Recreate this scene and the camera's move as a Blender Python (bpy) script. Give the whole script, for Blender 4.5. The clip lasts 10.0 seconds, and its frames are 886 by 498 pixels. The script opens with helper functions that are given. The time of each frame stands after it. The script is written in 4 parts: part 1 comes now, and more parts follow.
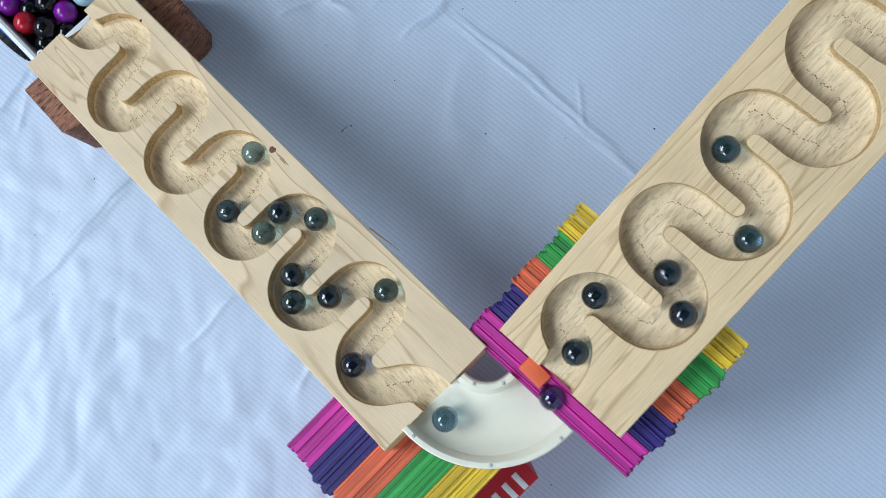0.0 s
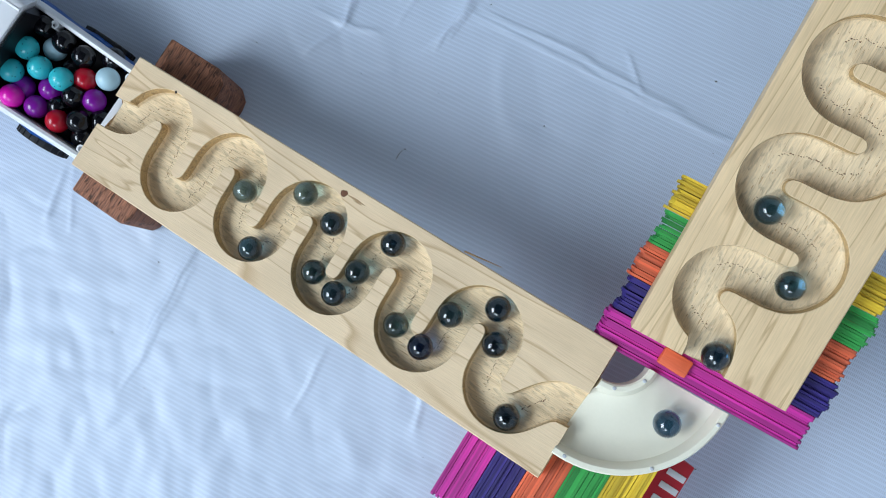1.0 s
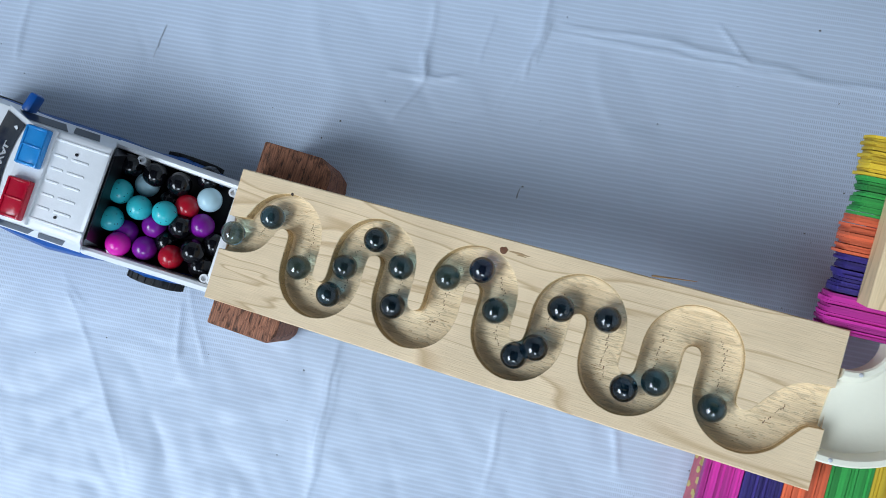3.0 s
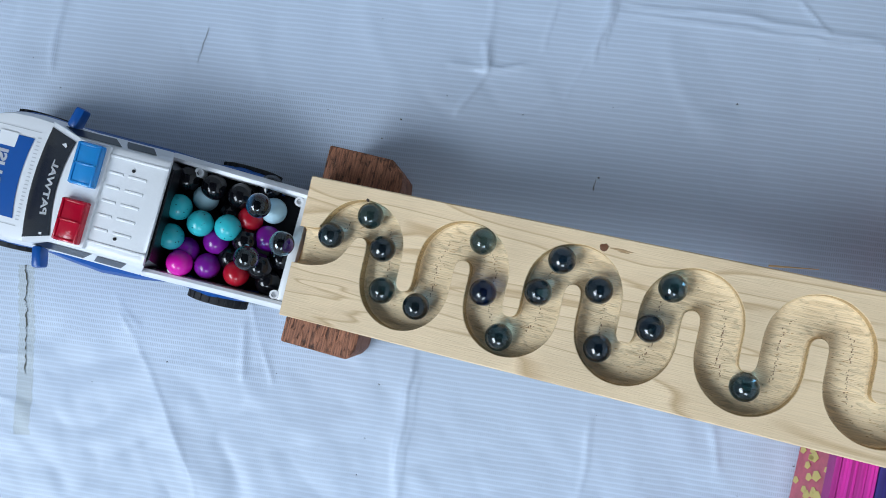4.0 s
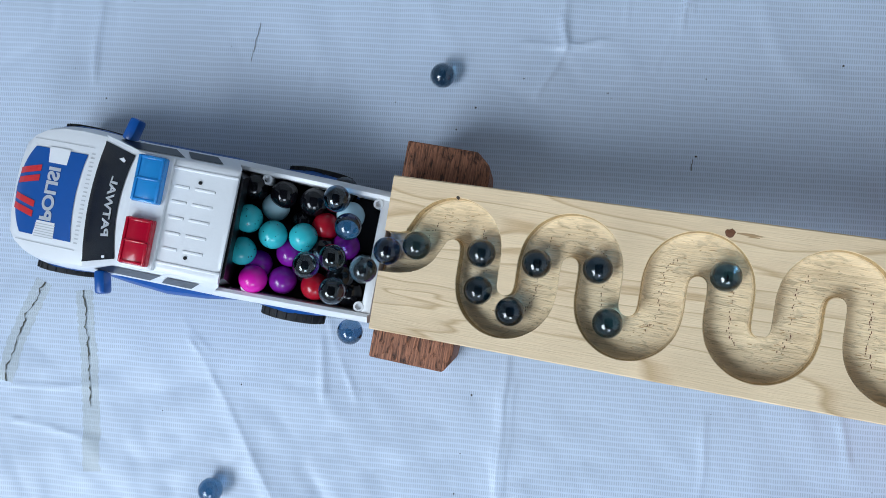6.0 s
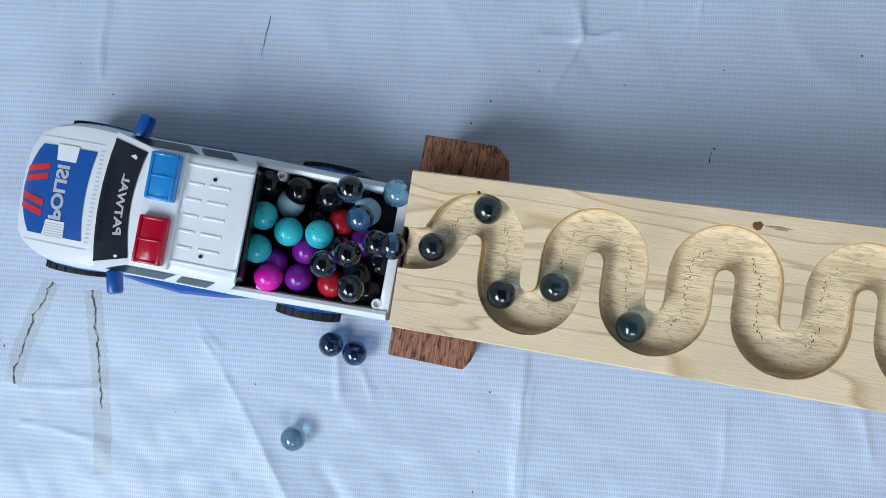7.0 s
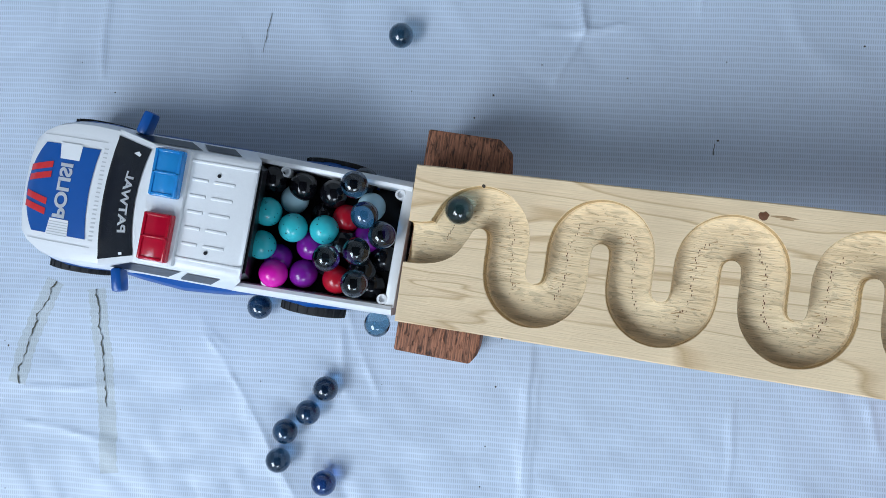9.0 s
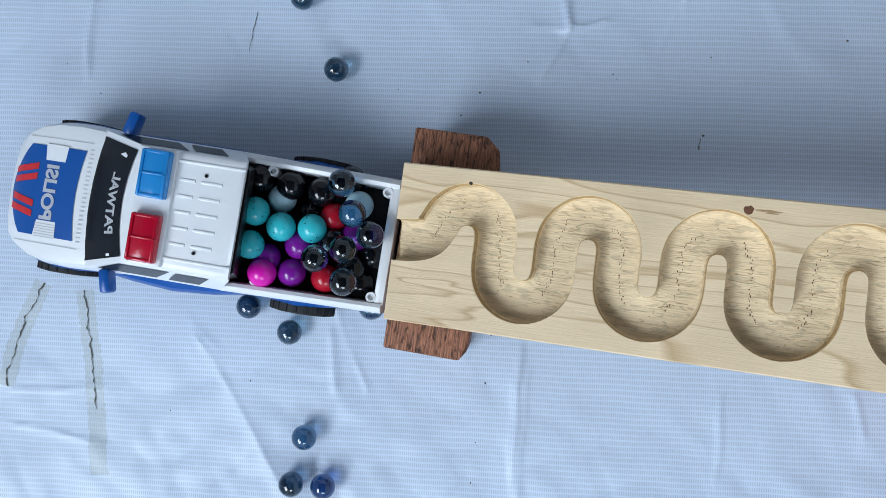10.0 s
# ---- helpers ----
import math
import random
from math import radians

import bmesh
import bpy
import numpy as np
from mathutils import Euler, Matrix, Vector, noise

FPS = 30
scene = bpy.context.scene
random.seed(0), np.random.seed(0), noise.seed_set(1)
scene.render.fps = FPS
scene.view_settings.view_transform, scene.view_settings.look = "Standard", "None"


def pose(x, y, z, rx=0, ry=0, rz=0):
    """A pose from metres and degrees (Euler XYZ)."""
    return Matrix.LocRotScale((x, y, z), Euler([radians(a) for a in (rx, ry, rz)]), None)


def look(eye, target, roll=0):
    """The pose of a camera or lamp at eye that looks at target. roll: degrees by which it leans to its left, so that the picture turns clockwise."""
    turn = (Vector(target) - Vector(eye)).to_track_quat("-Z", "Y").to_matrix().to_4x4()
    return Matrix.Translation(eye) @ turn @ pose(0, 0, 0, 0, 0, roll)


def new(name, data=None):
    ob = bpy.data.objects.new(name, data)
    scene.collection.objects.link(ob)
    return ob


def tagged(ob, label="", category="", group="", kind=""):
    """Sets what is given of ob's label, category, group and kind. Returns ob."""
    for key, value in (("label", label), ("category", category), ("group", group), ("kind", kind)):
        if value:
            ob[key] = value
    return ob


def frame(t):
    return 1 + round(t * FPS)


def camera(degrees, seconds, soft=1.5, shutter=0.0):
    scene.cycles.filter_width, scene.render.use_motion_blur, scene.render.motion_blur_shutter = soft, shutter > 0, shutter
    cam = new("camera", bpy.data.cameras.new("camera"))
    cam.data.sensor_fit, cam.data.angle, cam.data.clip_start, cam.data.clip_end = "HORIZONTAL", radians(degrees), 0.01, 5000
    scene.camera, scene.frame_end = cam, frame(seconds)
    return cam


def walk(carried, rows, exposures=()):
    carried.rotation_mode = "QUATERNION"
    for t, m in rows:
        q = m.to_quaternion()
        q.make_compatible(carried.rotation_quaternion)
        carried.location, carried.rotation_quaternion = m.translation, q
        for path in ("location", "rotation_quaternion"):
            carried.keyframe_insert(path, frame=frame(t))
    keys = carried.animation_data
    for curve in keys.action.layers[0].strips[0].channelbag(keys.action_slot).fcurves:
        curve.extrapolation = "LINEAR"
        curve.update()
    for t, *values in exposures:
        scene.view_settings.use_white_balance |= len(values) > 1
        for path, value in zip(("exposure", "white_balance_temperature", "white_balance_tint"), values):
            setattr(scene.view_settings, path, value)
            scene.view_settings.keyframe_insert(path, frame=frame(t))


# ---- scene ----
cam = camera(56.34, 10.0, soft=0.7, shutter=0.25)
PATH = [
    (0.0, 0.2954, 0.0875, 0.6286, 4.96, 1.49, 37.44),
    (0.5, 0.2647, 0.0840, 0.6109, 4.52, 2.59, 30.64),
    (1.0, 0.2438, 0.0734, 0.6063, 4.18, 3.55, 24.76),
    (1.5, 0.2271, 0.0711, 0.6068, 4.54, 3.97, 19.66),
    (2.0, 0.2088, 0.0697, 0.5960, 5.06, 4.28, 15.53),
    (2.5, 0.1786, 0.0691, 0.5914, 4.50, 4.69, 12.02),
    (2.7, 0.1623, 0.0655, 0.5901, 4.51, 4.82, 10.79),
    (3.8, 0.0945, 0.0656, 0.5644, 3.61, 4.95, 6.31),
    (4.0, 0.0808, 0.0655, 0.5599, 3.56, 4.44, 5.85),
    (4.5, 0.0636, 0.0670, 0.5458, 3.30, 4.67, 4.53),
    (5.0, 0.0548, 0.0656, 0.5324, 2.94, 5.56, 3.47),
    (5.5, 0.0365, 0.0674, 0.5260, 2.62, 5.23, 2.69),
    (5.7, 0.0344, 0.0701, 0.5247, 2.57, 5.59, 2.45),
    (6.8, 0.0146, 0.0699, 0.5167, 2.37, 4.99, 1.71),
    (7.0, 0.0127, 0.0703, 0.5166, 2.12, 4.83, 1.57),
    (7.5, 0.0089, 0.0686, 0.5176, 2.08, 4.84, 1.40),
    (8.0, 0.0069, 0.0676, 0.5163, 2.08, 4.78, 1.35),
    (8.5, 0.0090, 0.0667, 0.5162, 2.16, 4.92, 1.22),
    (9.0, 0.0092, 0.0670, 0.5163, 2.08, 4.76, 0.99),
    (9.5, 0.0114, 0.0676, 0.5156, 1.93, 4.57, 0.62),
    (10.0, 0.0105, 0.0667, 0.5175, 1.88, 4.11, 0.31),
]
walk(cam, [(t, pose(*p)) for t, *p in PATH], [(0, 0.15), (1.5, 0.13), (2.7, 0.1), (4.5, 0.05), (10, 0.05)])

# ---- light: daylight through one large opening, added south fill lamp, plain unseen room around ----
world = bpy.data.worlds.new("sky")
scene.world = world
world.use_nodes = True
wn = world.node_tree
sky = wn.nodes.new("ShaderNodeTexSky")
sky.sky_type = "NISHITA"
sky.sun_disc = False
sky.sun_elevation, sky.sun_rotation = radians(47), radians(228)
wn.links.new(sky.outputs[0], wn.nodes["Background"].inputs[0])
wn.nodes["Background"].inputs[1].default_value = 0.1

sun = new("sun", bpy.data.lights.new("sun", "SUN"))
sun.data.energy, sun.data.angle, sun.data.color = 0.35, radians(20), (1.0, 0.96, 0.9)
sun.matrix_world = look((-1.44, -1.28, 2.08), (0, 0, 0))

# stands in for the daylight of the west window
opening_light = new("area_light", bpy.data.lights.new("area_light", "AREA"))
opening_light.data.shape = "RECTANGLE"
opening_light.data.size, opening_light.data.size_y = 1.7, 1.35
opening_light.data.energy, opening_light.data.color = 91, (0.732, 0.872, 1.015)
opening_light.matrix_world = look((-1.44, -1.28, 2.08), (0.0, -0.9, 1.65))

# added fill lamp from the south, brightens the far side; no window known there
south_fill = new("area_light", bpy.data.lights.new("area_light", "AREA"))
south_fill.data.shape = "RECTANGLE"
south_fill.data.size, south_fill.data.size_y = 1.0, 0.8
south_fill.data.energy, south_fill.data.color = 22, (0.732, 0.872, 1.015)
south_fill.matrix_world = look((0.45, -2.24, 1.95), (0.4, 0.0, 1.0))


# ---- materials ----
def nodes_of(m):
    m.use_nodes = True
    return m.node_tree, m.node_tree.nodes["Principled BSDF"]


def surface(name, base, rough=0.5, vary=0.15, scale=40, bump=0.0, bump_scale=300, stretch=(1, 1, 1), **more):
    """A procedural surface: base colour with coarse and fine variation, and fine relief."""
    m = bpy.data.materials.new(name)
    t, b = nodes_of(m)
    co = t.nodes.new("ShaderNodeTexCoord")
    mp = t.nodes.new("ShaderNodeMapping")
    mp.inputs["Scale"].default_value = stretch
    t.links.new(co.outputs["Object"], mp.inputs["Vector"])
    coarse, fine = t.nodes.new("ShaderNodeTexNoise"), t.nodes.new("ShaderNodeTexNoise")
    coarse.inputs["Scale"].default_value, coarse.inputs["Detail"].default_value = scale, 4
    fine.inputs["Scale"].default_value, fine.inputs["Detail"].default_value = bump_scale, 3
    for n in (coarse, fine):
        t.links.new(mp.outputs[0], n.inputs["Vector"])
    ramp = t.nodes.new("ShaderNodeMixRGB")
    ramp.inputs[1].default_value = (*[c * (1 - vary) for c in base], 1)
    ramp.inputs[2].default_value = (*[min(1, c * (1 + vary)) for c in base], 1)
    add = t.nodes.new("ShaderNodeMath")
    add.operation = "MULTIPLY_ADD"
    add.inputs[1].default_value, add.inputs[2].default_value = 0.4, 0.0
    t.links.new(fine.outputs["Fac"], add.inputs[0])
    mix = t.nodes.new("ShaderNodeMath")
    mix.operation = "MULTIPLY_ADD"
    mix.inputs[1].default_value = 0.6
    t.links.new(coarse.outputs["Fac"], mix.inputs[0])
    t.links.new(add.outputs[0], mix.inputs[2])
    t.links.new(mix.outputs[0], ramp.inputs[0])
    t.links.new(ramp.outputs[0], b.inputs["Base Color"])
    b.inputs["Roughness"].default_value = rough
    if bump:
        bp = t.nodes.new("ShaderNodeBump")
        bp.inputs["Strength"].default_value, bp.inputs["Distance"].default_value = bump, 0.001
        t.links.new(fine.outputs["Fac"], bp.inputs["Height"])
        t.links.new(bp.outputs[0], b.inputs["Normal"])
    for key, value in more.items():
        b.inputs[key.replace("_", " ")].default_value = value
    return m


def wood(name, light, dark, rough=0.55, ring=70, along=2.5, fibre=0.25, vein=0.5, turn=0, relief=0.35, torn=0.0):
    """Planed timber with growth rings drawn out along the board's length (x), fibres and pores."""
    m = bpy.data.materials.new(name)
    t, b = nodes_of(m)
    co = t.nodes.new("ShaderNodeTexCoord")
    mp = t.nodes.new("ShaderNodeMapping")
    mp.inputs["Scale"].default_value, mp.inputs["Rotation"].default_value = ((along, ring, ring) if not turn else (ring, along, ring)), (0, 0, 0)
    t.links.new(co.outputs["Object"], mp.inputs["Vector"])
    wob = t.nodes.new("ShaderNodeTexNoise")
    wob.inputs["Scale"].default_value, wob.inputs["Detail"].default_value, wob.inputs["Distortion"].default_value = 1.1, 3, 0.6
    t.links.new(mp.outputs[0], wob.inputs["Vector"])
    rings = t.nodes.new("ShaderNodeMath")
    rings.operation = "MULTIPLY"
    rings.inputs[1].default_value = 9
    t.links.new(wob.outputs["Fac"], rings.inputs[0])
    fr = t.nodes.new("ShaderNodeMath")
    fr.operation = "FRACT"
    t.links.new(rings.outputs[0], fr.inputs[0])
    ramp = t.nodes.new("ShaderNodeValToRGB")
    e = ramp.color_ramp.elements
    e[0].position, e[0].color = 0.0, (*light, 1)
    e[1].position, e[1].color = 1.0, (*light, 1)
    n = e.new(0.8)
    n.color = (*[l * (1 - vein * 0.2) + d * vein * 0.2 for l, d in zip(light, dark)], 1)
    n = e.new(0.92)
    n.color = (*[l * (1 - vein) + d * vein for l, d in zip(light, dark)], 1)
    t.links.new(fr.outputs[0], ramp.inputs[0])
    mp2 = t.nodes.new("ShaderNodeMapping")
    mp2.inputs["Scale"].default_value, mp2.inputs["Rotation"].default_value = ((60, 1400, 1400) if not turn else (1400, 60, 1400)), (0, 0, 0)
    t.links.new(co.outputs["Object"], mp2.inputs["Vector"])
    fib = t.nodes.new("ShaderNodeTexNoise")
    fib.inputs["Scale"].default_value, fib.inputs["Detail"].default_value = 1.0, 4
    t.links.new(mp2.outputs[0], fib.inputs["Vector"])
    blot = t.nodes.new("ShaderNodeTexNoise")
    blot.inputs["Scale"].default_value, blot.inputs["Detail"].default_value = 18, 3
    t.links.new(co.outputs["Object"], blot.inputs["Vector"])
    fac = t.nodes.new("ShaderNodeMapRange")
    fac.inputs["From Min"].default_value, fac.inputs["From Max"].default_value = 0.3, 0.7
    fac.inputs["To Min"].default_value, fac.inputs["To Max"].default_value = 1 - fibre, 1 + fibre * 0.4
    t.links.new(fib.outputs["Fac"], fac.inputs["Value"])
    fac2 = t.nodes.new("ShaderNodeMapRange")
    fac2.inputs["From Min"].default_value, fac2.inputs["From Max"].default_value = 0.3, 0.7
    fac2.inputs["To Min"].default_value, fac2.inputs["To Max"].default_value = 0.9, 1.06
    t.links.new(blot.outputs["Fac"], fac2.inputs["Value"])
    mul = t.nodes.new("ShaderNodeMath")
    mul.operation = "MULTIPLY"
    t.links.new(fac.outputs[0], mul.inputs[0])
    t.links.new(fac2.outputs[0], mul.inputs[1])
    col = t.nodes.new("ShaderNodeVectorMath")
    col.operation = "SCALE"
    t.links.new(ramp.outputs[0], col.inputs[0])
    t.links.new(mul.outputs[0], col.inputs["Scale"])
    t.links.new(col.outputs[0], b.inputs["Base Color"])
    b.inputs["Roughness"].default_value = rough
    bp = t.nodes.new("ShaderNodeBump")
    bp.inputs["Strength"].default_value, bp.inputs["Distance"].default_value = relief, 0.0006
    t.links.new(fib.outputs["Fac"], bp.inputs["Height"])
    t.links.new(bp.outputs[0], b.inputs["Normal"])
    if torn:
        # patches of torn, fuzzy grain
        mp3 = t.nodes.new("ShaderNodeMapping")
        mp3.inputs["Scale"].default_value = (130, 420, 420) if not turn else (420, 130, 420)
        t.links.new(co.outputs["Object"], mp3.inputs["Vector"])
        tear = t.nodes.new("ShaderNodeTexNoise")
        tear.inputs["Scale"].default_value, tear.inputs["Detail"].default_value, tear.inputs["Distortion"].default_value = 1.0, 5, 0.8
        t.links.new(mp3.outputs[0], tear.inputs["Vector"])
        patch = t.nodes.new("ShaderNodeMapRange")
        patch.inputs["From Min"].default_value, patch.inputs["From Max"].default_value = 0.52, 0.66
        patch.inputs["To Min"].default_value, patch.inputs["To Max"].default_value = 1.0, 1 - torn
        t.links.new(tear.outputs["Fac"], patch.inputs["Value"])
        both = t.nodes.new("ShaderNodeMath")
        both.operation = "MULTIPLY"
        t.links.new(mul.outputs[0], both.inputs[0])
        t.links.new(patch.outputs[0], both.inputs[1])
        t.links.new(both.outputs[0], col.inputs["Scale"])
        bp2 = t.nodes.new("ShaderNodeBump")
        bp2.inputs["Strength"].default_value, bp2.inputs["Distance"].default_value = 0.8, 0.0009
        t.links.new(patch.outputs[0], bp2.inputs["Height"])
        t.links.new(bp.outputs[0], bp2.inputs["Normal"])
        t.links.new(bp2.outputs[0], b.inputs["Normal"])
    return m


def glass(name, tint, rough=0.0):
    m = bpy.data.materials.new(name)
    t, b = nodes_of(m)
    b.inputs["Base Color"].default_value = (*tint, 1)
    b.inputs["Transmission Weight"].default_value = 1
    b.inputs["Roughness"].default_value, b.inputs["IOR"].default_value = rough, 1.5
    b.inputs["Coat Weight"].default_value, b.inputs["Coat Roughness"].default_value, b.inputs["Coat IOR"].default_value = 0.6, 0.01, 1.6
    return m


PINE = wood("planed_pine", (0.84, 0.635, 0.405), (0.52, 0.33, 0.16), ring=22, along=2.6, fibre=0.07, vein=0.8)
ROUTED = wood("routed_pine", (0.90, 0.70, 0.44), (0.46, 0.29, 0.13), rough=0.75, ring=40, fibre=0.14, vein=0.35, relief=0.6, torn=0.22)
# browner wood for the sheer walls of the grooves
CUT = wood("brown_groove_wall", (0.66, 0.43, 0.19), (0.28, 0.14, 0.05), rough=0.65, ring=40, fibre=0.3, vein=0.5, torn=0.3)
OAK = wood("planed_ash", (0.85, 0.62, 0.36), (0.46, 0.28, 0.12), ring=30, along=2.2, fibre=0.12, vein=0.65)
BROWN = wood("brown_hardwood", (0.40, 0.16, 0.085), (0.05, 0.02, 0.013), rough=0.7, ring=300, along=12, fibre=0.7, vein=0.9, turn=90, relief=0.8, torn=0.72)
WHITE = surface("white_plastic", (0.80, 0.81, 0.83), 0.32, 0.03, 20, 0.05, 500)
IVORY = surface("ivory_plastic", (0.88, 0.84, 0.68), 0.38, 0.04, 30, 0.05, 400)
BLUE = surface("blue_plastic", (0.004, 0.082, 0.34), 0.3, 0.1, 30)
BLACK = surface("black_plastic", (0.006, 0.006, 0.008), 0.4, 0.3, 50, Specular_IOR_Level=0.3)
TINTED = surface("black_window_plastic", (0.004, 0.004, 0.006), 0.22, 0.2, 40, Specular_IOR_Level=0.1)
GREY = surface("grey_window_plastic", (0.02, 0.023, 0.03), 0.3, 0.2, 40, Specular_IOR_Level=0.2)
RUBBER = surface("tyre_rubber", (0.014, 0.014, 0.015), 0.75, 0.3, 80, 0.3, 600)
CHROME = surface("grey_rim_plastic", (0.45, 0.46, 0.48), 0.3, 0.1, 50)
PALE_GREY = surface("pale_grey_plastic", (0.55, 0.56, 0.58), 0.4, 0.05, 60)
RED_INK = surface("red_print", (0.62, 0.025, 0.03), 0.35, 0.08, 60)
WHITE_INK = surface("white_print", (0.82, 0.83, 0.85), 0.4, 0.03, 60)
LENS_BLUE = surface("blue_lamp_plastic", (0.03, 0.38, 0.88), 0.15, 0.1, 60, Transmission_Weight=0.45)
LENS_RED = surface("red_lamp_plastic", (0.70, 0.006, 0.04), 0.15, 0.1, 60, Transmission_Weight=0.45)
WALL = surface("wall_paint", (0.60, 0.61, 0.62), 0.85, 0.06, 2, 0.1, 60)
# near-black so that glossy things below reflect darkness
CEIL = surface("unseen_ceiling", (0.05, 0.05, 0.055), 0.9, 0.05, 2)
CONCRETE = surface("concrete", (0.30, 0.30, 0.30), 0.8, 0.2, 4, 0.3, 80)


from mathutils import geometry


# ---- mesh helpers ----
def mm(*v):
    return Vector(v) / 1000


def finish(bm, name, material, smooth=None):
    me = bpy.data.meshes.new(name)
    bmesh.ops.recalc_face_normals(bm, faces=bm.faces)
    bm.to_mesh(me)
    bm.free()
    for mat in material if isinstance(material, (list, tuple)) else [material]:
        me.materials.append(mat)
    if smooth is not None:
        me.polygons.foreach_set("use_smooth", [True] * len(me.polygons))
        me.set_sharp_from_angle(angle=radians(smooth))
    return me


def part(name, bm, material, parent, label="", smooth=35):
    me = bm if isinstance(bm, bpy.types.Mesh) else finish(bm, name, material, smooth)
    ob = new(name, me)
    ob.parent = parent
    return tagged(ob, label)


def thing(name, m, label, category, group="", bm=None, material=None, smooth=35, kind=""):
    ob = new(name, finish(bm, name, material, smooth) if bm else None)
    ob.matrix_world = m
    return tagged(ob, label, category, group, kind)


def box(bm, x0, x1, y0, y1, z0, z1, bevel=0.0, segments=2):
    """A box in mm, with rounded edges."""
    r = bmesh.ops.create_cube(bm, size=1)
    bmesh.ops.scale(bm, vec=mm(x1 - x0, y1 - y0, z1 - z0), verts=r["verts"])
    bmesh.ops.translate(bm, vec=mm((x0 + x1) / 2, (y0 + y1) / 2, (z0 + z1) / 2), verts=r["verts"])
    if bevel:
        edges = list({e for v in r["verts"] for e in v.link_edges})
        bmesh.ops.bevel(bm, geom=edges, offset=bevel / 1000, segments=segments, profile=0.5, affect="EDGES")
    return bm


def boxed(*a, **k):
    return box(bmesh.new(), *a, **k)


def ball(r, u=32, v=20):
    bm = bmesh.new()
    bmesh.ops.create_uvsphere(bm, u_segments=u, v_segments=v, radius=r / 1000)
    return bm


def loft(sections, cap=True):
    """A closed skin through rings of equal point count, in mm."""
    bm = bmesh.new()
    rings = [[bm.verts.new(mm(*p)) for p in s] for s in sections]
    for a, b in zip(rings, rings[1:]):
        for i in range(len(a)):
            j = (i + 1) % len(a)
            bm.faces.new((a[i], a[j], b[j], b[i]))
    if cap:
        bm.faces.new(rings[0])
        bm.faces.new(rings[-1])
    return bm


def turned(profile, n=28, axis="z"):
    """A ring swept round an axis from (radius, height) pairs in mm."""
    bm = bmesh.new()
    rings = []
    for r, h in profile:
        ring = []
        for i in range(n):
            a = 2 * math.pi * i / n
            p = (r * math.cos(a), r * math.sin(a), h)
            ring.append(bm.verts.new(mm(*(p if axis == "z" else (p[0], p[2], p[1])))))
        rings.append(ring)
    for a, b in zip(rings, rings[1:]):
        for i in range(n):
            bm.faces.new((a[i], a[(i + 1) % n], b[(i + 1) % n], b[i]))
    bm.faces.new(rings[0])
    bm.faces.new(rings[-1])
    return bm


def lettering(text, size, mirrored=False, depth=0.2, bold=0.012):
    """The mesh of a word, size in mm, centred on its origin."""
    cu = bpy.data.curves.new("word", "FONT")
    cu.body, cu.size, cu.extrude, cu.offset = text, size / 1000, depth / 1000, size * bold / 1000
    cu.align_x, cu.align_y = "CENTER", "CENTER"
    ob = new("word", cu)
    bpy.context.view_layer.update()
    me = bpy.data.meshes.new_from_object(ob.evaluated_get(bpy.context.evaluated_depsgraph_get()))
    bpy.data.objects.remove(ob)
    if mirrored:
        me.transform(Matrix.Diagonal((-1, 1, 1, 1)))
        me.flip_normals()
    return me


# ---- room ----
# unseen room, added to block and bounce light around the table-top scene
def room():
    x0, x1, y0, y1, h, t = -1.5, 2.2, -2.3, 2.2, 3.0, 0.14
    spec = (
        # the gap in the south wall is made for the added fill lamp
        ("wall_north", x0 - t, x1 + t, y1, y1 + t, 0, h), ("wall_east", x1, x1 + t, y0, y1, 0, h), ("wall_south_low", x0 - t, x1 + t, y0 - t, y0, 0, 1.5), ("wall_south_high", x0 - t, x1 + t, y0 - t, y0, 2.4, h),
        ("wall_south_west", x0 - t, -0.1, y0 - t, y0, 1.5, 2.4), ("wall_south_east", 1.0, x1 + t, y0 - t, y0, 1.5, 2.4),
        ("wall_west_low", x0 - t, x0, y0, y1, 0, 1.35), ("wall_west_high", x0 - t, x0, y0, y1, 2.8, h),
        ("wall_west_south", x0 - t, x0, y0, -2.2, 1.35, 2.8), ("wall_west_north", x0 - t, x0, -0.35, y1, 1.35, 2.8),
    )
    for name, *b in spec:
        thing(name, Matrix(), "unseen plain wall closing the room, bounces fill light", "wall", bm=boxed(*[v * 1000 for v in b]), material=WALL, smooth=None, kind="structure")
    thing("ceiling", Matrix(), "unseen dark ceiling added to keep reflections dark", "ceiling", bm=boxed(*[v * 1000 for v in (x0 - t, x1 + t, y0 - t, y1 + t, h, h + t)]), material=CEIL, smooth=None, kind="structure")
    thing("floor", Matrix(), "bare grey concrete floor", "floor", bm=boxed(*[v * 1000 for v in (x0 - t, x1 + t, y0 - t, y1 + t, -0.1, -0.008)]), material=CONCRETE, smooth=None, kind="structure")


def window():
    """The window in the west wall: frame and glazing bars before the daylight."""
    w = thing("window_1", Matrix(), "painted window frame with glazing bars", "window", kind="structure")
    for y0, y1, z0, z1 in ((-2.2, -0.35, 1.35, 1.41), (-2.2, -0.35, 2.74, 2.8), (-2.2, -2.14, 1.41, 2.74), (-0.41, -0.35, 1.41, 2.74), (-1.60, -1.54, 1.41, 2.74), (-1.0, -0.94, 1.41, 2.74), (-2.14, -0.41, 2.28, 2.33)):
        part("window_bar", boxed(-1425, -1385, y0 * 1000, y1 * 1000, z0 * 1000, z1 * 1000, 4), WALL, w)


room()
window()


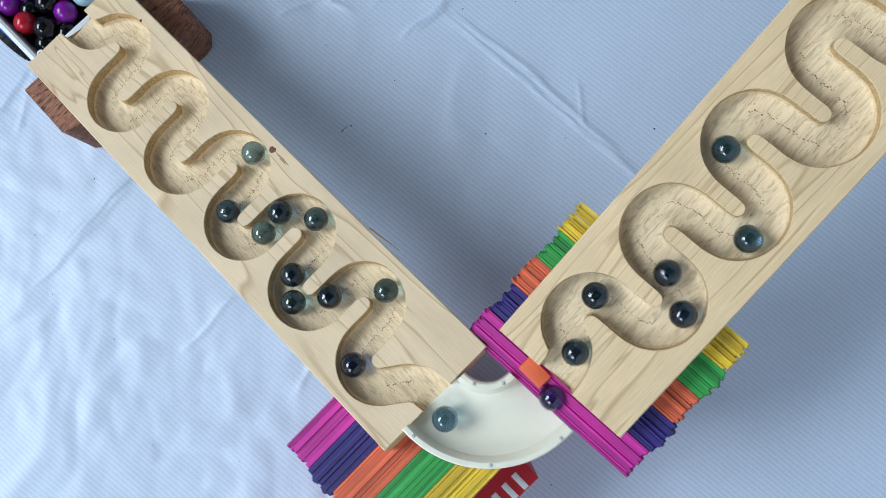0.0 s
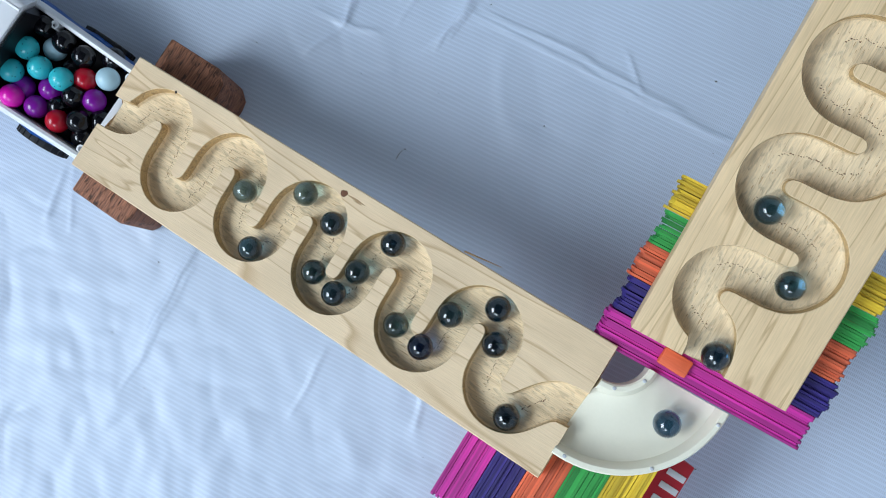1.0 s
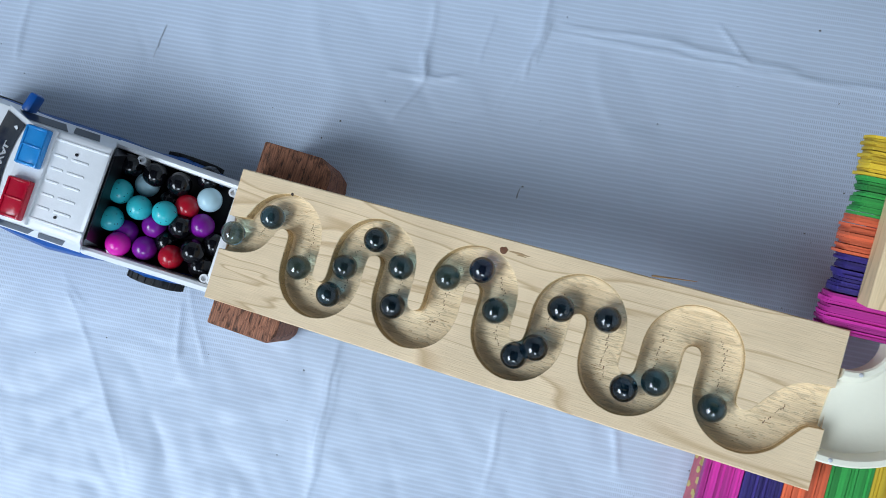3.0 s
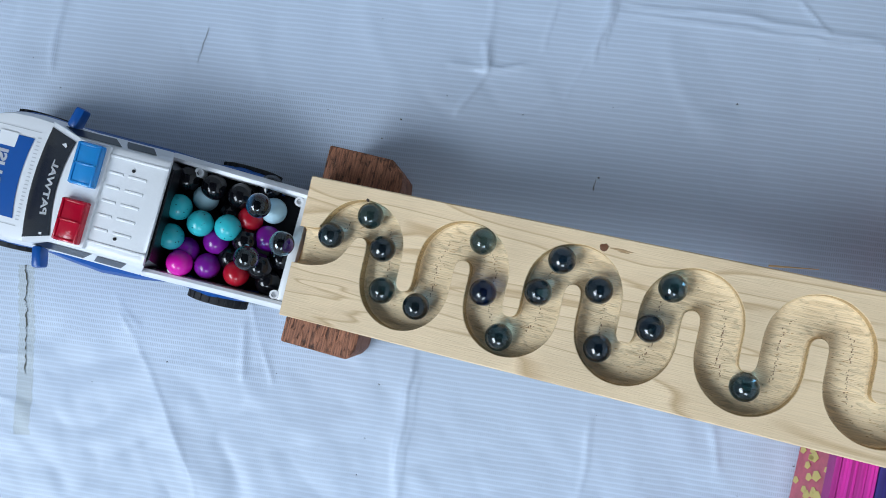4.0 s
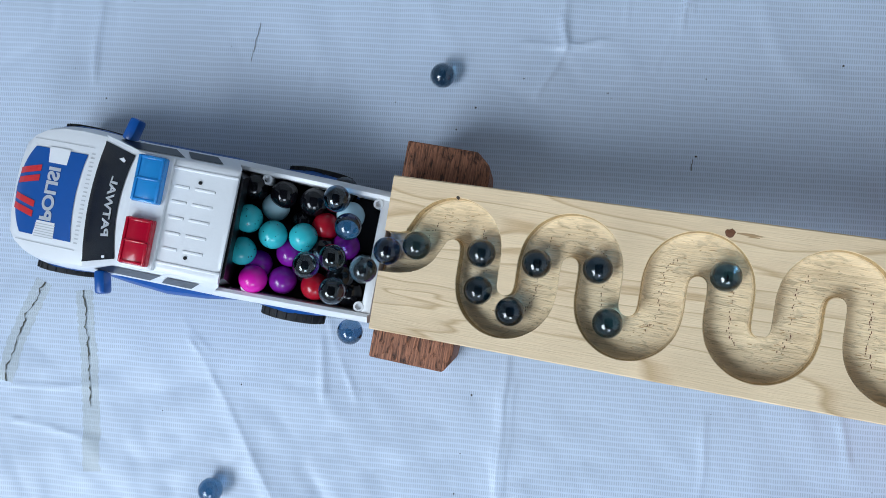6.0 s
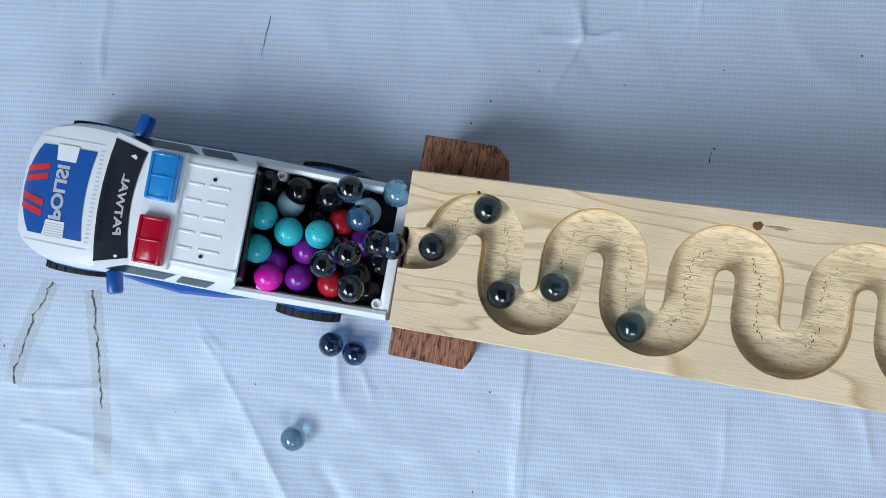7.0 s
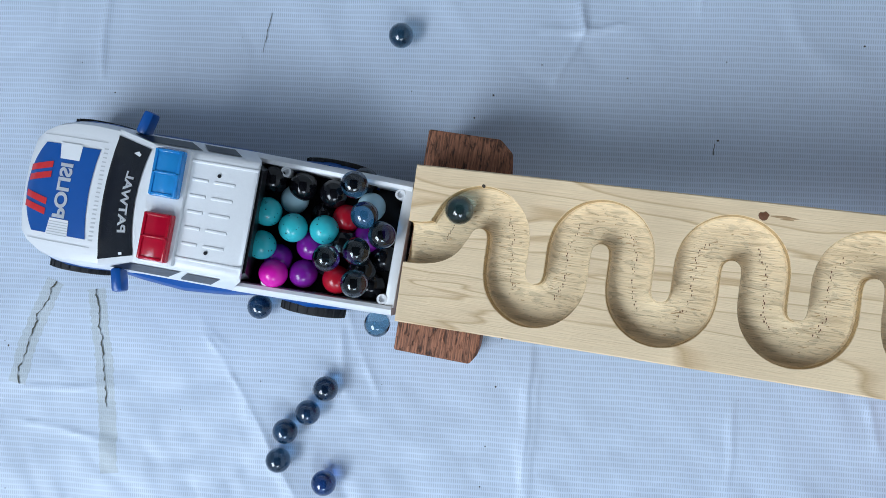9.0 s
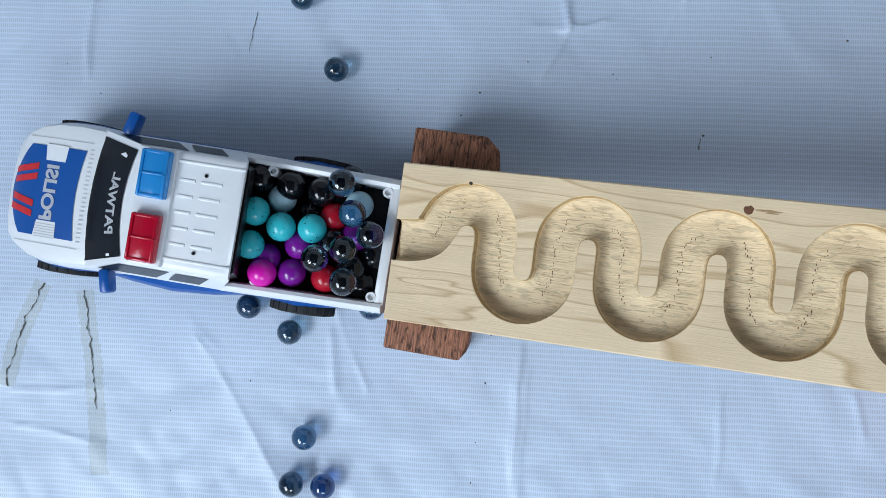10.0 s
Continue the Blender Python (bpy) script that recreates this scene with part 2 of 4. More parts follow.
# ---- cloth ----
def tarp_material():
    """Woven plastic sheet: rows of pale tape every 3.4 mm, small dark gaps between them."""
    m = bpy.data.materials.new("woven_tarpaulin")
    t, b = nodes_of(m)

    def math_node(op, a, b=None, c=None):
        n = t.nodes.new("ShaderNodeMath")
        n.operation = op
        for i, v in enumerate((a, b, c)):
            if v is None:
                continue
            if isinstance(v, (int, float)):
                n.inputs[i].default_value = v
            else:
                t.links.new(v, n.inputs[i])
        return n.outputs[0]

    co = t.nodes.new("ShaderNodeTexCoord")
    mp = t.nodes.new("ShaderNodeMapping")
    mp.inputs["Rotation"].default_value = (0, 0, radians(2))
    t.links.new(co.outputs["Object"], mp.inputs["Vector"])
    wob = t.nodes.new("ShaderNodeTexNoise")
    wob.inputs["Scale"].default_value, wob.inputs["Detail"].default_value = 30, 2
    t.links.new(co.outputs["Object"], wob.inputs["Vector"])
    sep = t.nodes.new("ShaderNodeSeparateXYZ")
    t.links.new(mp.outputs[0], sep.inputs[0])
    row = math_node("FRACT", math_node("MULTIPLY_ADD", wob.outputs["Fac"], 0.5, math_node("MULTIPLY", sep.outputs[1], 1000 / 3.4)))
    col = math_node("FRACT", math_node("MULTIPLY_ADD", wob.outputs["Fac"], 0.8, math_node("MULTIPLY", sep.outputs[0], 1000 / 1.35)))
    gap = math_node("MULTIPLY", math_node("SMOOTH_MAX", math_node("LESS_THAN", col, 0.42), 0.0, 0.05), math_node("GREATER_THAN", row, 0.34))
    line = math_node("LESS_THAN", row, 0.3)
    blot = t.nodes.new("ShaderNodeTexNoise")
    blot.inputs["Scale"].default_value, blot.inputs["Detail"].default_value = 9, 5
    t.links.new(co.outputs["Object"], blot.inputs["Vector"])
    fine = t.nodes.new("ShaderNodeTexNoise")
    fine.inputs["Scale"].default_value, fine.inputs["Detail"].default_value = 260, 3
    t.links.new(co.outputs["Object"], fine.inputs["Vector"])
    level = math_node("MULTIPLY_ADD", gap, -0.24, 0.89)
    level = math_node("MULTIPLY_ADD", line, 0.018, level)
    level = math_node("MULTIPLY_ADD", blot.outputs["Fac"], 0.10, level)
    level = math_node("MULTIPLY_ADD", fine.outputs["Fac"], 0.08, level)
    col_node = t.nodes.new("ShaderNodeVectorMath")
    col_node.operation = "SCALE"
    col_node.inputs[0].default_value = (0.60, 0.69, 0.83)
    t.links.new(level, col_node.inputs["Scale"])
    t.links.new(col_node.outputs[0], b.inputs["Base Color"])
    b.inputs["Roughness"].default_value = 0.42
    bp = t.nodes.new("ShaderNodeBump")
    bp.inputs["Strength"].default_value, bp.inputs["Distance"].default_value = 0.3, 0.0003
    t.links.new(level, bp.inputs["Height"])
    t.links.new(bp.outputs[0], b.inputs["Normal"])
    return m


# folds in the cloth: from, to (mm), half-width, height
FOLDS = (
    (134, 294, 131, 270, 4, 1.7), (131, 270, 122, 231, 4, 1.7), (280, 261, 254, 287, 3, 1.2), (96, 275, 89, 239, 4, 1.1), (-97, 55, -88, 30, 3, 1.0), (-88, 30, -74, -8, 3, 1.2),
    (-313, -29, -241, -43, 2.5, 1.6), (-306, -8, -246, -7, 3, 0.9), (44, 226, 63, 222, 3, 1.0),
    (129, 243, 137, 281, 4, 1.5), (146, 273, 216, 271, 4, 1.3), (216, 271, 310, 261, 7, 1.5), (27, 7, 18, -82, 3, 1.5),
    (133, 293, 130, 258, 7, 1.2), (130, 258, 106, 207, 4, 1.1), (51, 279, 52, 223, 7, 1.4), (52, 223, 34, 189, 7, 1.3),
    (138, 268, 220, 263, 4, 1.1), (220, 263, 290, 257, 4, 1.8), (290, 257, 381, 255, 7, 1.6), (23, 22, 19, -37, 3, 1.1),
    (19, -37, 16, -98, 3, 1.2), (-186, 30, -159, -11, 3, 1.7), (-159, -11, -114, -94, 5, 1.4),
     (23, 25, 15, -66, 7, 1.9), (51, 221, 49, 244, 4, 1.8), (-191, 41, -171, 18, 3, 0.9),
    (-97, 32, -95, -7, 7, 1.7), (143, -6, 140, -60, 5, 1.3), (221, -3, 228, -30, 7, 1.5),
    (-259, 249, -259, 196, 7, 1.5),   (51, 221, 77, 226, 4, 1.6),
    (25, 223, 51, 221, 5, 1.9),
)


def cloth_height(x, y):
    """Height of the cloth in mm at x, y in mm."""
    p = Vector((x / 1000, y / 1000, 0.0))
    z = 1.6 * noise.noise(p * 9) + 0.7 * noise.noise(p * 24 + Vector((3, 1, 5)))
    # fine crumpling in patches
    gate = min(1.0, max(0.0, 0.35 + 2.2 * noise.noise(p * 6 + Vector((4, 8, 1)))))
    z += gate * (0.8 * math.exp(-(9 * noise.noise(p * 10 + Vector((7, 2, 3)))) ** 2) - 0.6 * math.exp(-(8 * noise.noise(p * 19 + Vector((1, 6, 9)))) ** 2))
    south = min(1.0, max(0.0, (30 - y) / 90))
    # broad flat facets that meet in narrow creases
    z += (0.8 + 1.4 * south) * abs(noise.noise(Vector((x / 58 + y / 150, y / 85, 7.0)))) + 0.7 * south * noise.noise(Vector((x / 14 + y / 40, y / 18, 2.0)))
    z += (0.5 + 0.9 * south) * abs(noise.noise(Vector((x / 33, y / 30 - x / 90, 3.0))))
    for x0, y0, x1, y1, w, h in FOLDS:
        if abs(x - (x0 + x1) / 2) > 140 + w * 3 or abs(y - (y0 + y1) / 2) > 140 + w * 3:
            continue
        dx, dy = x1 - x0, y1 - y0
        k = ((x - x0) * dx + (y - y0) * dy) / (dx * dx + dy * dy)
        c = min(1, max(0, k))
        d = math.hypot(x - x0 - c * dx + 3 * noise.noise(p * 30), y - y0 - c * dy + 3 * noise.noise(p * 30 + Vector((9, 9, 9)))) / w
        z += h * (0.4 * math.exp(-d) + (1.15 if y > 150 else 0.7) * math.exp(-d * d * 9)) * (1 - abs(2 * c - 1) ** 6 * 0.6)
    return z - 1.0


def cloth():
    xs = [-1400, -1100, -800, -600] + np.arange(-400, 520, 1.8).tolist() + [560, 700, 900, 1200]
    ys = [-1200, -900, -600, -400] + np.arange(-190, 370, 1.8).tolist() + [420, 520, 700, 1000, 1300]
    verts = [(x / 1000, y / 1000, cloth_height(x, y) / 1000) for y in ys for x in xs]
    n = len(xs)
    faces = [(j * n + i, j * n + i + 1, (j + 1) * n + i + 1, (j + 1) * n + i) for j in range(len(ys) - 1) for i in range(n - 1)]
    me = bpy.data.meshes.new("ground")
    me.from_pydata(verts, [], faces)
    me.materials.append(tarp_material())
    me.polygons.foreach_set("use_smooth", [True] * len(faces))
    tagged(new("ground", me), "creased bluish-white woven plastic tarpaulin laid flat", "tarpaulin", kind="structure")


cloth()


# ---- grooved boards ----
def arc(cu, cv, r, a0, a1, n=8):
    return [(cu + r * math.cos(radians(a0 + (a1 - a0) * i / n)), cv + r * math.sin(radians(a0 + (a1 - a0) * i / n))) for i in range(n + 1)]


def smooth_line(pts, step=1.5, rounds=0):
    """A line through the points at even steps, with its corners eased."""
    out = []
    for a, b in zip(pts, pts[1:]):
        n = max(1, round(math.dist(a, b) / step))
        out += [(a[0] + (b[0] - a[0]) * k / n, a[1] + (b[1] - a[1]) * k / n) for k in range(n)]
    out.append(pts[-1])
    for _ in range(rounds or 8):
        out = [out[0]] + [((a[0] + 2 * b[0] + c[0]) / 4, (a[1] + 2 * b[1] + c[1]) / 4) for a, b, c in zip(out, out[1:], out[2:])] + [out[-1]]
    return out


def groove_a():
    p = [(0, -42), (8, -41.8), (15, -40.5), (20, -38)]
    for k in range(5):
        p += arc(39.4 + 63.6 * k, -34.6, 15.9, 165 if k == 0 else 180, 0)
        p += arc(71.2 + 63.6 * k, -51.0, 15.9, 180, 360 if k < 4 else 318)
    return smooth_line(p + [(343, -54), (348, -47.5), (354, -43.2), (365.7, -42)], 1.2, 4)


def groove_b():
    p = [(0, -42), (8, -41.5), (15, -39.5), (19, -37)]
    for k in range(5):
        p += arc(37.6 + 65.3 * k, -35.6, 16.3, 165 if k == 0 else 180, 0)
        p += arc(70.3 + 65.3 * k, -52.6, 16.3, 180, 360 if k < 4 else 300)
    return smooth_line(p + [(350, -54), (366, -52)], 1.2, 4)


GROOVE_A, GROOVE_B = groove_a(), groove_b()
BOARD_A = pose(-0.0427, 0.1282, 0.0740, -0.31, -10.06, -7.12)
BOARD_B = pose(0.3141, 0.0953, 0.1566, -3.09, -10.83, 86.16)
MARBLE = 7.8


def profile(half):
    """Cross-section of a routed groove: sheer walls, a small cove and a flat floor, in mm."""
    side = ((half, 0), (half - 0.3, -0.45), (half - 0.4, -7.8), (half - 1.2, -9.9), (half - 3.2, -10.8), (4, -11), (0, -11.05))
    return side + tuple((-o, z) for o, z in side[-2::-1])


def normals_of(line):
    out = []
    for i in range(len(line)):
        a, b = line[max(0, i - 1)], line[min(len(line) - 1, i + 1)]
        d = math.hypot(b[0] - a[0], b[1] - a[1])
        out.append((-(b[1] - a[1]) / d, (b[0] - a[0]) / d))
    return out


def grooved_board(m, line, width, half, thick, top, inside, label, name):
    length, c, cut = line[-1][0], 0.7, profile(half)
    bm = bmesh.new()
    rings = []
    last = None
    for i, ((u, v), (nu, nv)) in enumerate(zip(line, normals_of(line))):
        end = i in (0, len(line) - 1)
        ring, here = [], []
        for k, (o, z) in enumerate(cut):
            q = (u if end else u + nu * o, v + nv * o)
            if last and (q[0] - last[k][0]) * nv - (q[1] - last[k][1]) * nu < 0.02 and not end:
                q = last[k]
            here.append(q)
            rough = 0.0 if abs(o) > half - 1.5 or end else 0.22 * noise.noise(Vector((u / 2.2, (v + nv * o) / 0.9, z)))
            ring.append(bm.verts.new(mm(*q, z + rough)))
        rings.append(ring)
        last = here
    for a, b in zip(rings, rings[1:]):
        for i in range(len(cut) - 1):
            face = bm.faces.new((a[i], a[i + 1], b[i + 1], b[i]))
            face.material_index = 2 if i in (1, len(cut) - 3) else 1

    def V(u, v, z):
        return bm.verts.new(mm(u, v, z))

    n0, n1 = V(0, -c, 0), V(length, -c, 0)
    s0, s1 = V(0, -width + c, 0), V(length, -width + c, 0)
    nn0, nn1, ss0, ss1 = V(0, 0, -c), V(length, 0, -c), V(0, -width, -c), V(length, -width, -c)
    bn0, bn1, bs0, bs1 = V(0, 0, -thick), V(length, 0, -thick), V(0, -width, -thick), V(length, -width, -thick)
    f = bm.faces.new
    for ring in ([n0, n1] + [r[0] for r in rings][::-1], [s0] + [r[-1] for r in rings] + [s1]):
        flat = [Vector((v.co.x, v.co.y)) for v in ring]
        pts, _, tris, *_ = geometry.delaunay_2d_cdt(flat, [], [list(range(len(ring)))], 1, 1e-7)
        made = [V(q.x * 1000, q.y * 1000, 0) for q in pts]
        for tri in tris:
            f([made[i] for i in tri])
    f((n0, n1, nn1, nn0)), f((s0, s1, ss1, ss0)), f((nn0, nn1, bn1, bn0)), f((ss0, ss1, bs1, bs0)), f((bn0, bn1, bs1, bs0))
    ends = [f([bn0, nn0, n0] + rings[0] + [s0, ss0, bs0]), f([bn1, nn1, n1] + rings[-1] + [s1, ss1, bs1])]
    bmesh.ops.triangulate(bm, faces=ends)
    bmesh.ops.remove_doubles(bm, verts=bm.verts, dist=2e-6)
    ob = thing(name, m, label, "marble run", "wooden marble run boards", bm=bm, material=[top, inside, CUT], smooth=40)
    return ob


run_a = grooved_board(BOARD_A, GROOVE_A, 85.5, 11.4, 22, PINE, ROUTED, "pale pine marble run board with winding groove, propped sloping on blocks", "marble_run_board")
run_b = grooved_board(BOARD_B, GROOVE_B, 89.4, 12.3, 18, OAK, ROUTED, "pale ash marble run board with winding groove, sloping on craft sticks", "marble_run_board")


# ---- supports ----
def blocks():
    """A dark hardwood block under the low end of the first board."""
    foot = ((-25, -62), (18, -63), (22, -57), (25, 50), (24, 57), (16, 64), (-25, 64))
    bm = loft([[(x, y, 0) for x, y in foot], [(x, y, 54) for x, y in foot]])
    bmesh.ops.bevel(bm, geom=bm.edges[:], offset=0.0012, segments=2, profile=0.5, affect="EDGES")
    thing("wooden_block", pose(-0.0230, 0.0841, 0, 0, 0, -8.18), "dark reddish-brown rough-sawn hardwood block propping the low board end", "wooden block", bm=bm, material=BROWN)


blocks()

STICK_COLOURS = (("magenta", (0.55, 0.02, 0.30)), ("purple", (0.030, 0.016, 0.17)), ("orange", (0.72, 0.13, 0.05)), ("green", (0.03, 0.33, 0.06)), ("yellow", (0.74, 0.50, 0.03)))
STICK_MATS = {}
for cname, rgb in STICK_COLOURS:
    STICK_MATS[cname] = surface("dyed_stick_" + cname, rgb, 0.6, 0.35, 60, 0.3, 500, (0.15, 1.5, 1))
    tree, shader = nodes_of(STICK_MATS[cname])
    info, span = tree.nodes.new("ShaderNodeObjectInfo"), tree.nodes.new("ShaderNodeMapRange")
    span.inputs["To Min"].default_value, span.inputs["To Max"].default_value = 0.62, 1.2
    tree.links.new(info.outputs["Random"], span.inputs["Value"])
    dye = tree.nodes.new("ShaderNodeVectorMath")
    dye.operation = "SCALE"
    tree.links.new(shader.inputs["Base Color"].links[0].from_socket, dye.inputs[0])
    tree.links.new(span.outputs[0], dye.inputs["Scale"])
    tree.links.new(dye.outputs[0], shader.inputs["Base Color"])


def stick_mesh(cname, length, tall):
    """One flat craft stick on its edge, with rounded ends."""
    out = []
    for end in (0, 1):
        for k in range(7):
            a = radians(-90 + 30 * k) if end == 0 else radians(90 + 30 * k)
            out.append((math.cos(a) * 2.2 + (length - 2.2 if end == 0 else 2.2), math.sin(a) * tall / 2 + tall / 2))
    bm = loft([[(x, 0, z) for x, z in out], [(x, 1.5, z) for x, z in out]])
    return finish(bm, "craft_stick", STICK_MATS[cname], 30)


def stick_bundles(m, order_sign, length, tall, where, count=13):
    rng = random.Random(4 + order_sign)
    for i, (cname, _) in enumerate(STICK_COLOURS):
        me = stick_mesh(cname, length, tall)
        bundle = thing("stick_bundle", m @ pose(0, order_sign * i * 0.0207, 0), cname + " dyed wooden craft sticks bundled on edge " + where, "craft sticks", "bundles of dyed craft sticks")
        for k in range(count):
            s = new("craft_stick", me)
            s.parent = bundle
            s.matrix_basis = pose(rng.uniform(-0.0014, 0.0014) - 0.002 * (i % 2), order_sign * k * 0.00156, rng.uniform(-0.0012, 0.0003), rng.uniform(-0.5, 0.5), 0, rng.uniform(-0.15, 0.15))


# under the corner end of the first board, and under the mouth of the second
SOUTH = BOARD_A @ pose(0.318, -0.132, -0.0405, 0, 0, 90)
stick_bundles(SOUTH, -1, 100, 18, "under the first board")
NORTH = BOARD_B @ pose(-0.0165, -0.111, -0.0365, 0, 0, 90)
stick_bundles(NORTH, -1, 125, 18, "under the second board")

RED_CARD = surface("red_printed_card", (0.55, 0.015, 0.03), 0.4, 0.15, 60)
YELLOW_CARD = surface("yellow_card", (0.72, 0.55, 0.16), 0.5, 0.1, 60)
PALE_CARD = surface("pink_printed_card", (0.58, 0.10, 0.14), 0.45, 0.5, 90)


def carton(m, lx, ly, lz, side, label, name="carton"):
    c = thing(name, m, label, "carton")
    part("body", boxed(0, lx, 0, ly, 0, lz, 0.8), side, c)
    return c


box_top = carton(pose(0.2725, -0.047, 0.0015, 0, 0, -8), 108, 100, 88, RED_CARD, "red printed card carton under the craft sticks")
part("edge_strip", boxed(-0.6, 0.1, 1, 99, 81, 87.6, 0.2), YELLOW_CARD, box_top, "yellow card edge")
part("print_patch", boxed(-0.5, 0.2, 2, 98, 2, 80), PALE_CARD, box_top, "pink and yellow printed side")
for k in range(4):
    part("print_bar", boxed(-0.9, -0.4, 20 + k * 16, 27 + k * 16, 56, 74, 0.2), WHITE_INK, box_top, "white print")
for k in range(5):
    part("print_bar", boxed(95, 107, 52 + k * 9, 56 + k * 9, 87.9, 88.5, 0.2), WHITE_INK, box_top, "white print")
rng_print = random.Random(12)
for k in range(64):
    y, z = rng_print.uniform(5, 94), rng_print.uniform(6, 76)
    flame = loft([[(x, y + dy * w, z + dz * w) for dy, dz in ((-1.5, -3), (1.2, -2.5), (2, 1), (0.4, 4.5), (-1.8, 1.5))] for x, w in ((-0.8, rng_print.uniform(0.9, 1.8)), (-0.45, 1.0))])
    part("print_flame", flame, YELLOW_CARD, box_top, "yellow print")
carton(pose(0.362, 0.096, 0.0015, 0, 0, -6), 72, 72, 106, RED_CARD, "red card carton under the second board")


def corner():
    """The white quarter-ring chute between the boards."""
    c = thing("corner_chute", pose(0.3171, 0.0812, 0.1260, 0, 0, -6.4), "ivory plastic quarter-ring corner chute joining the two boards", "marble chute")
    prof = ((18, 0), (18, 13), (19, 14), (21.5, 14), (22.5, 13), (25, 6), (32, 3.2), (44, 2.2), (56, 3.2), (61, 6), (63, 13), (64, 14), (66.5, 14), (67.5, 13), (67.5, 0))
    secs = []
    for i in range(25):
        a = radians(-94 + 95 * i / 24)
        secs.append([(r * math.cos(a), r * math.sin(a), z) for r, z in prof])
    part("channel", loft(secs), IVORY, c)
    for a, r in ((-88, 65.2), (-45, 65.2), (-6, 65.2), (-70, 20.2), (-20, 20.2)):
        bm = turned(((1.1, 13.5), (1.1, 14.5), (0.6, 14.9)), 12)
        bmesh.ops.translate(bm, vec=mm(r * math.cos(radians(a)), r * math.sin(radians(a)), 0), verts=bm.verts)
        part("peg", bm, PALE_GREY, c, "small grey peg")
    return c


corner()
thing("orange_stick_piece", pose(0.3465, 0.0885, 0.1365, 0, 0, -7.5), "short orange dyed wooden stick bridging board and chute", "craft stick",
      bm=boxed(-9, 8, -5, 5, 0, 6, 1), material=STICK_MATS["orange"])


# ---- toy pickup ----
TRUCK = pose(-0.0526, 0.0830, 0.002, 0, 0, 170.94)


def section(x, w, low, shoulder, top, crown=1.5, tuck=2.5):
    half = [(w * 0.9, low), (w, low + 4), (w, shoulder), (w - tuck * 0.4, shoulder + (top - shoulder) * 0.45), (w - tuck * 1.4, top - 0.6), (w - tuck * 3.2, top + crown * 0.3), (w * 0.4, top + crown * 0.85)]
    return [(x, y, z) for y, z in half] + [(x, 0, top + crown)] + [(x, -y, z) for y, z in half[::-1]]


HOOD = ((170, 57.5, 42), (188, 56, 43), (202, 54.5, 42.5), (213, 52.5, 40), (221.5, 49.5, 36), (228.5, 45, 31), (233.5, 39, 24.5), (237, 31, 16))


def hood_z(x, y):
    for (x0, z0, w0), (x1, z1, w1) in zip(HOOD, HOOD[1:]):
        if x <= x1:
            k = max(0, (x - x0) / (x1 - x0))
            w, top = w0 + (w1 - w0) * k, z0 + (z1 - z0) * k
            break
    else:
        w, top = 25, 33
    a = abs(y)
    pts = ((0, top + 1.5), (w * 0.4, top + 1.275), (w - 8, top + 0.45), (w - 3.5, top - 0.6))
    for (y0, z0), (y1, z1) in zip(pts, pts[1:]):
        if a <= y1:
            return z0 + (z1 - z0) * (a - y0) / (y1 - y0)
    return top - 0.6


def slant(y):
    """One red slanting stripe at the front of the bonnet."""
    s = 3.5 if y < 0 else -3.5
    bm = decal((210, 226.5, y - 1.9, 210, 226.5, y + 1.9), lift=0.85)
    for v in bm.verts:
        x = v.co.x * 1000
        v.co.y += s * (x - 210) / 16 / 1000
        v.co.z = (hood_z(x, v.co.y * 1000) + 0.85) / 1000
    return bm


def decal(corners, n=14, lift=0.25, bow=0):
    """A thin printed patch laid on the bonnet: corners x0, x1 at its two sides, y0, y1."""
    xa0, xa1, ya, xb0, xb1, yb = corners
    bm = bmesh.new()
    grid = []
    for i in range(n + 1):
        k = i / n
        row = []
        for j in range(n + 1):
            l = j / n
            y = ya + (yb - ya) * k
            x = (xa0 + (xb0 - xa0) * k) * (1 - l) + (xa1 + (xb1 - xa1) * k) * l
            x += bow * (0.25 + 0.75 * l) * (1 - (2 * k - 1) ** 2)
            row.append(bm.verts.new(mm(x, y, hood_z(x, y) + lift)))
        grid.append(row)
    for i in range(n):
        for j in range(n):
            bm.faces.new((grid[i][j], grid[i + 1][j], grid[i + 1][j + 1], grid[i][j + 1]))
    return bm


def frustum_point(face, a, b, out=0.0):
    """A point on the cab: a runs along, b from bottom to top."""
    w = (40, 32)
    z = 55 + 28 * b
    half = w[0] + (w[1] - w[0]) * b
    xr, xf = 92 - 14 * b, 178 - 37 * b
    if face == "front":
        y = -half + 2 * half * a
        bow = 5 * (1 - (2 * a - 1) ** 2)
        return (xf - 4 + bow + out, y, z + out * 0.8)
    s = 1 if face == "left" else -1
    return (xr + (xf - xr) * a, s * (half + out), z + out * 0.3)


def panel(face, quad, out=0.35, n=8):
    (a0, b0), (a1, b1), (a2, b2), (a3, b3) = quad
    bm = bmesh.new()
    grid = []
    for i in range(n + 1):
        k, row = i / n, []
        for j in range(n + 1):
            l = j / n
            a = (a0 * (1 - k) + a1 * k) * (1 - l) + (a3 * (1 - k) + a2 * k) * l
            b = (b0 * (1 - k) + b1 * k) * (1 - l) + (b3 * (1 - k) + b2 * k) * l
            row.append(bm.verts.new(mm(*frustum_point(face, a, b, out))))
        grid.append(row)
    for i in range(n):
        for j in range(n):
            bm.faces.new((grid[i][j], grid[i + 1][j], grid[i + 1][j + 1], grid[i][j + 1]))
    return bm


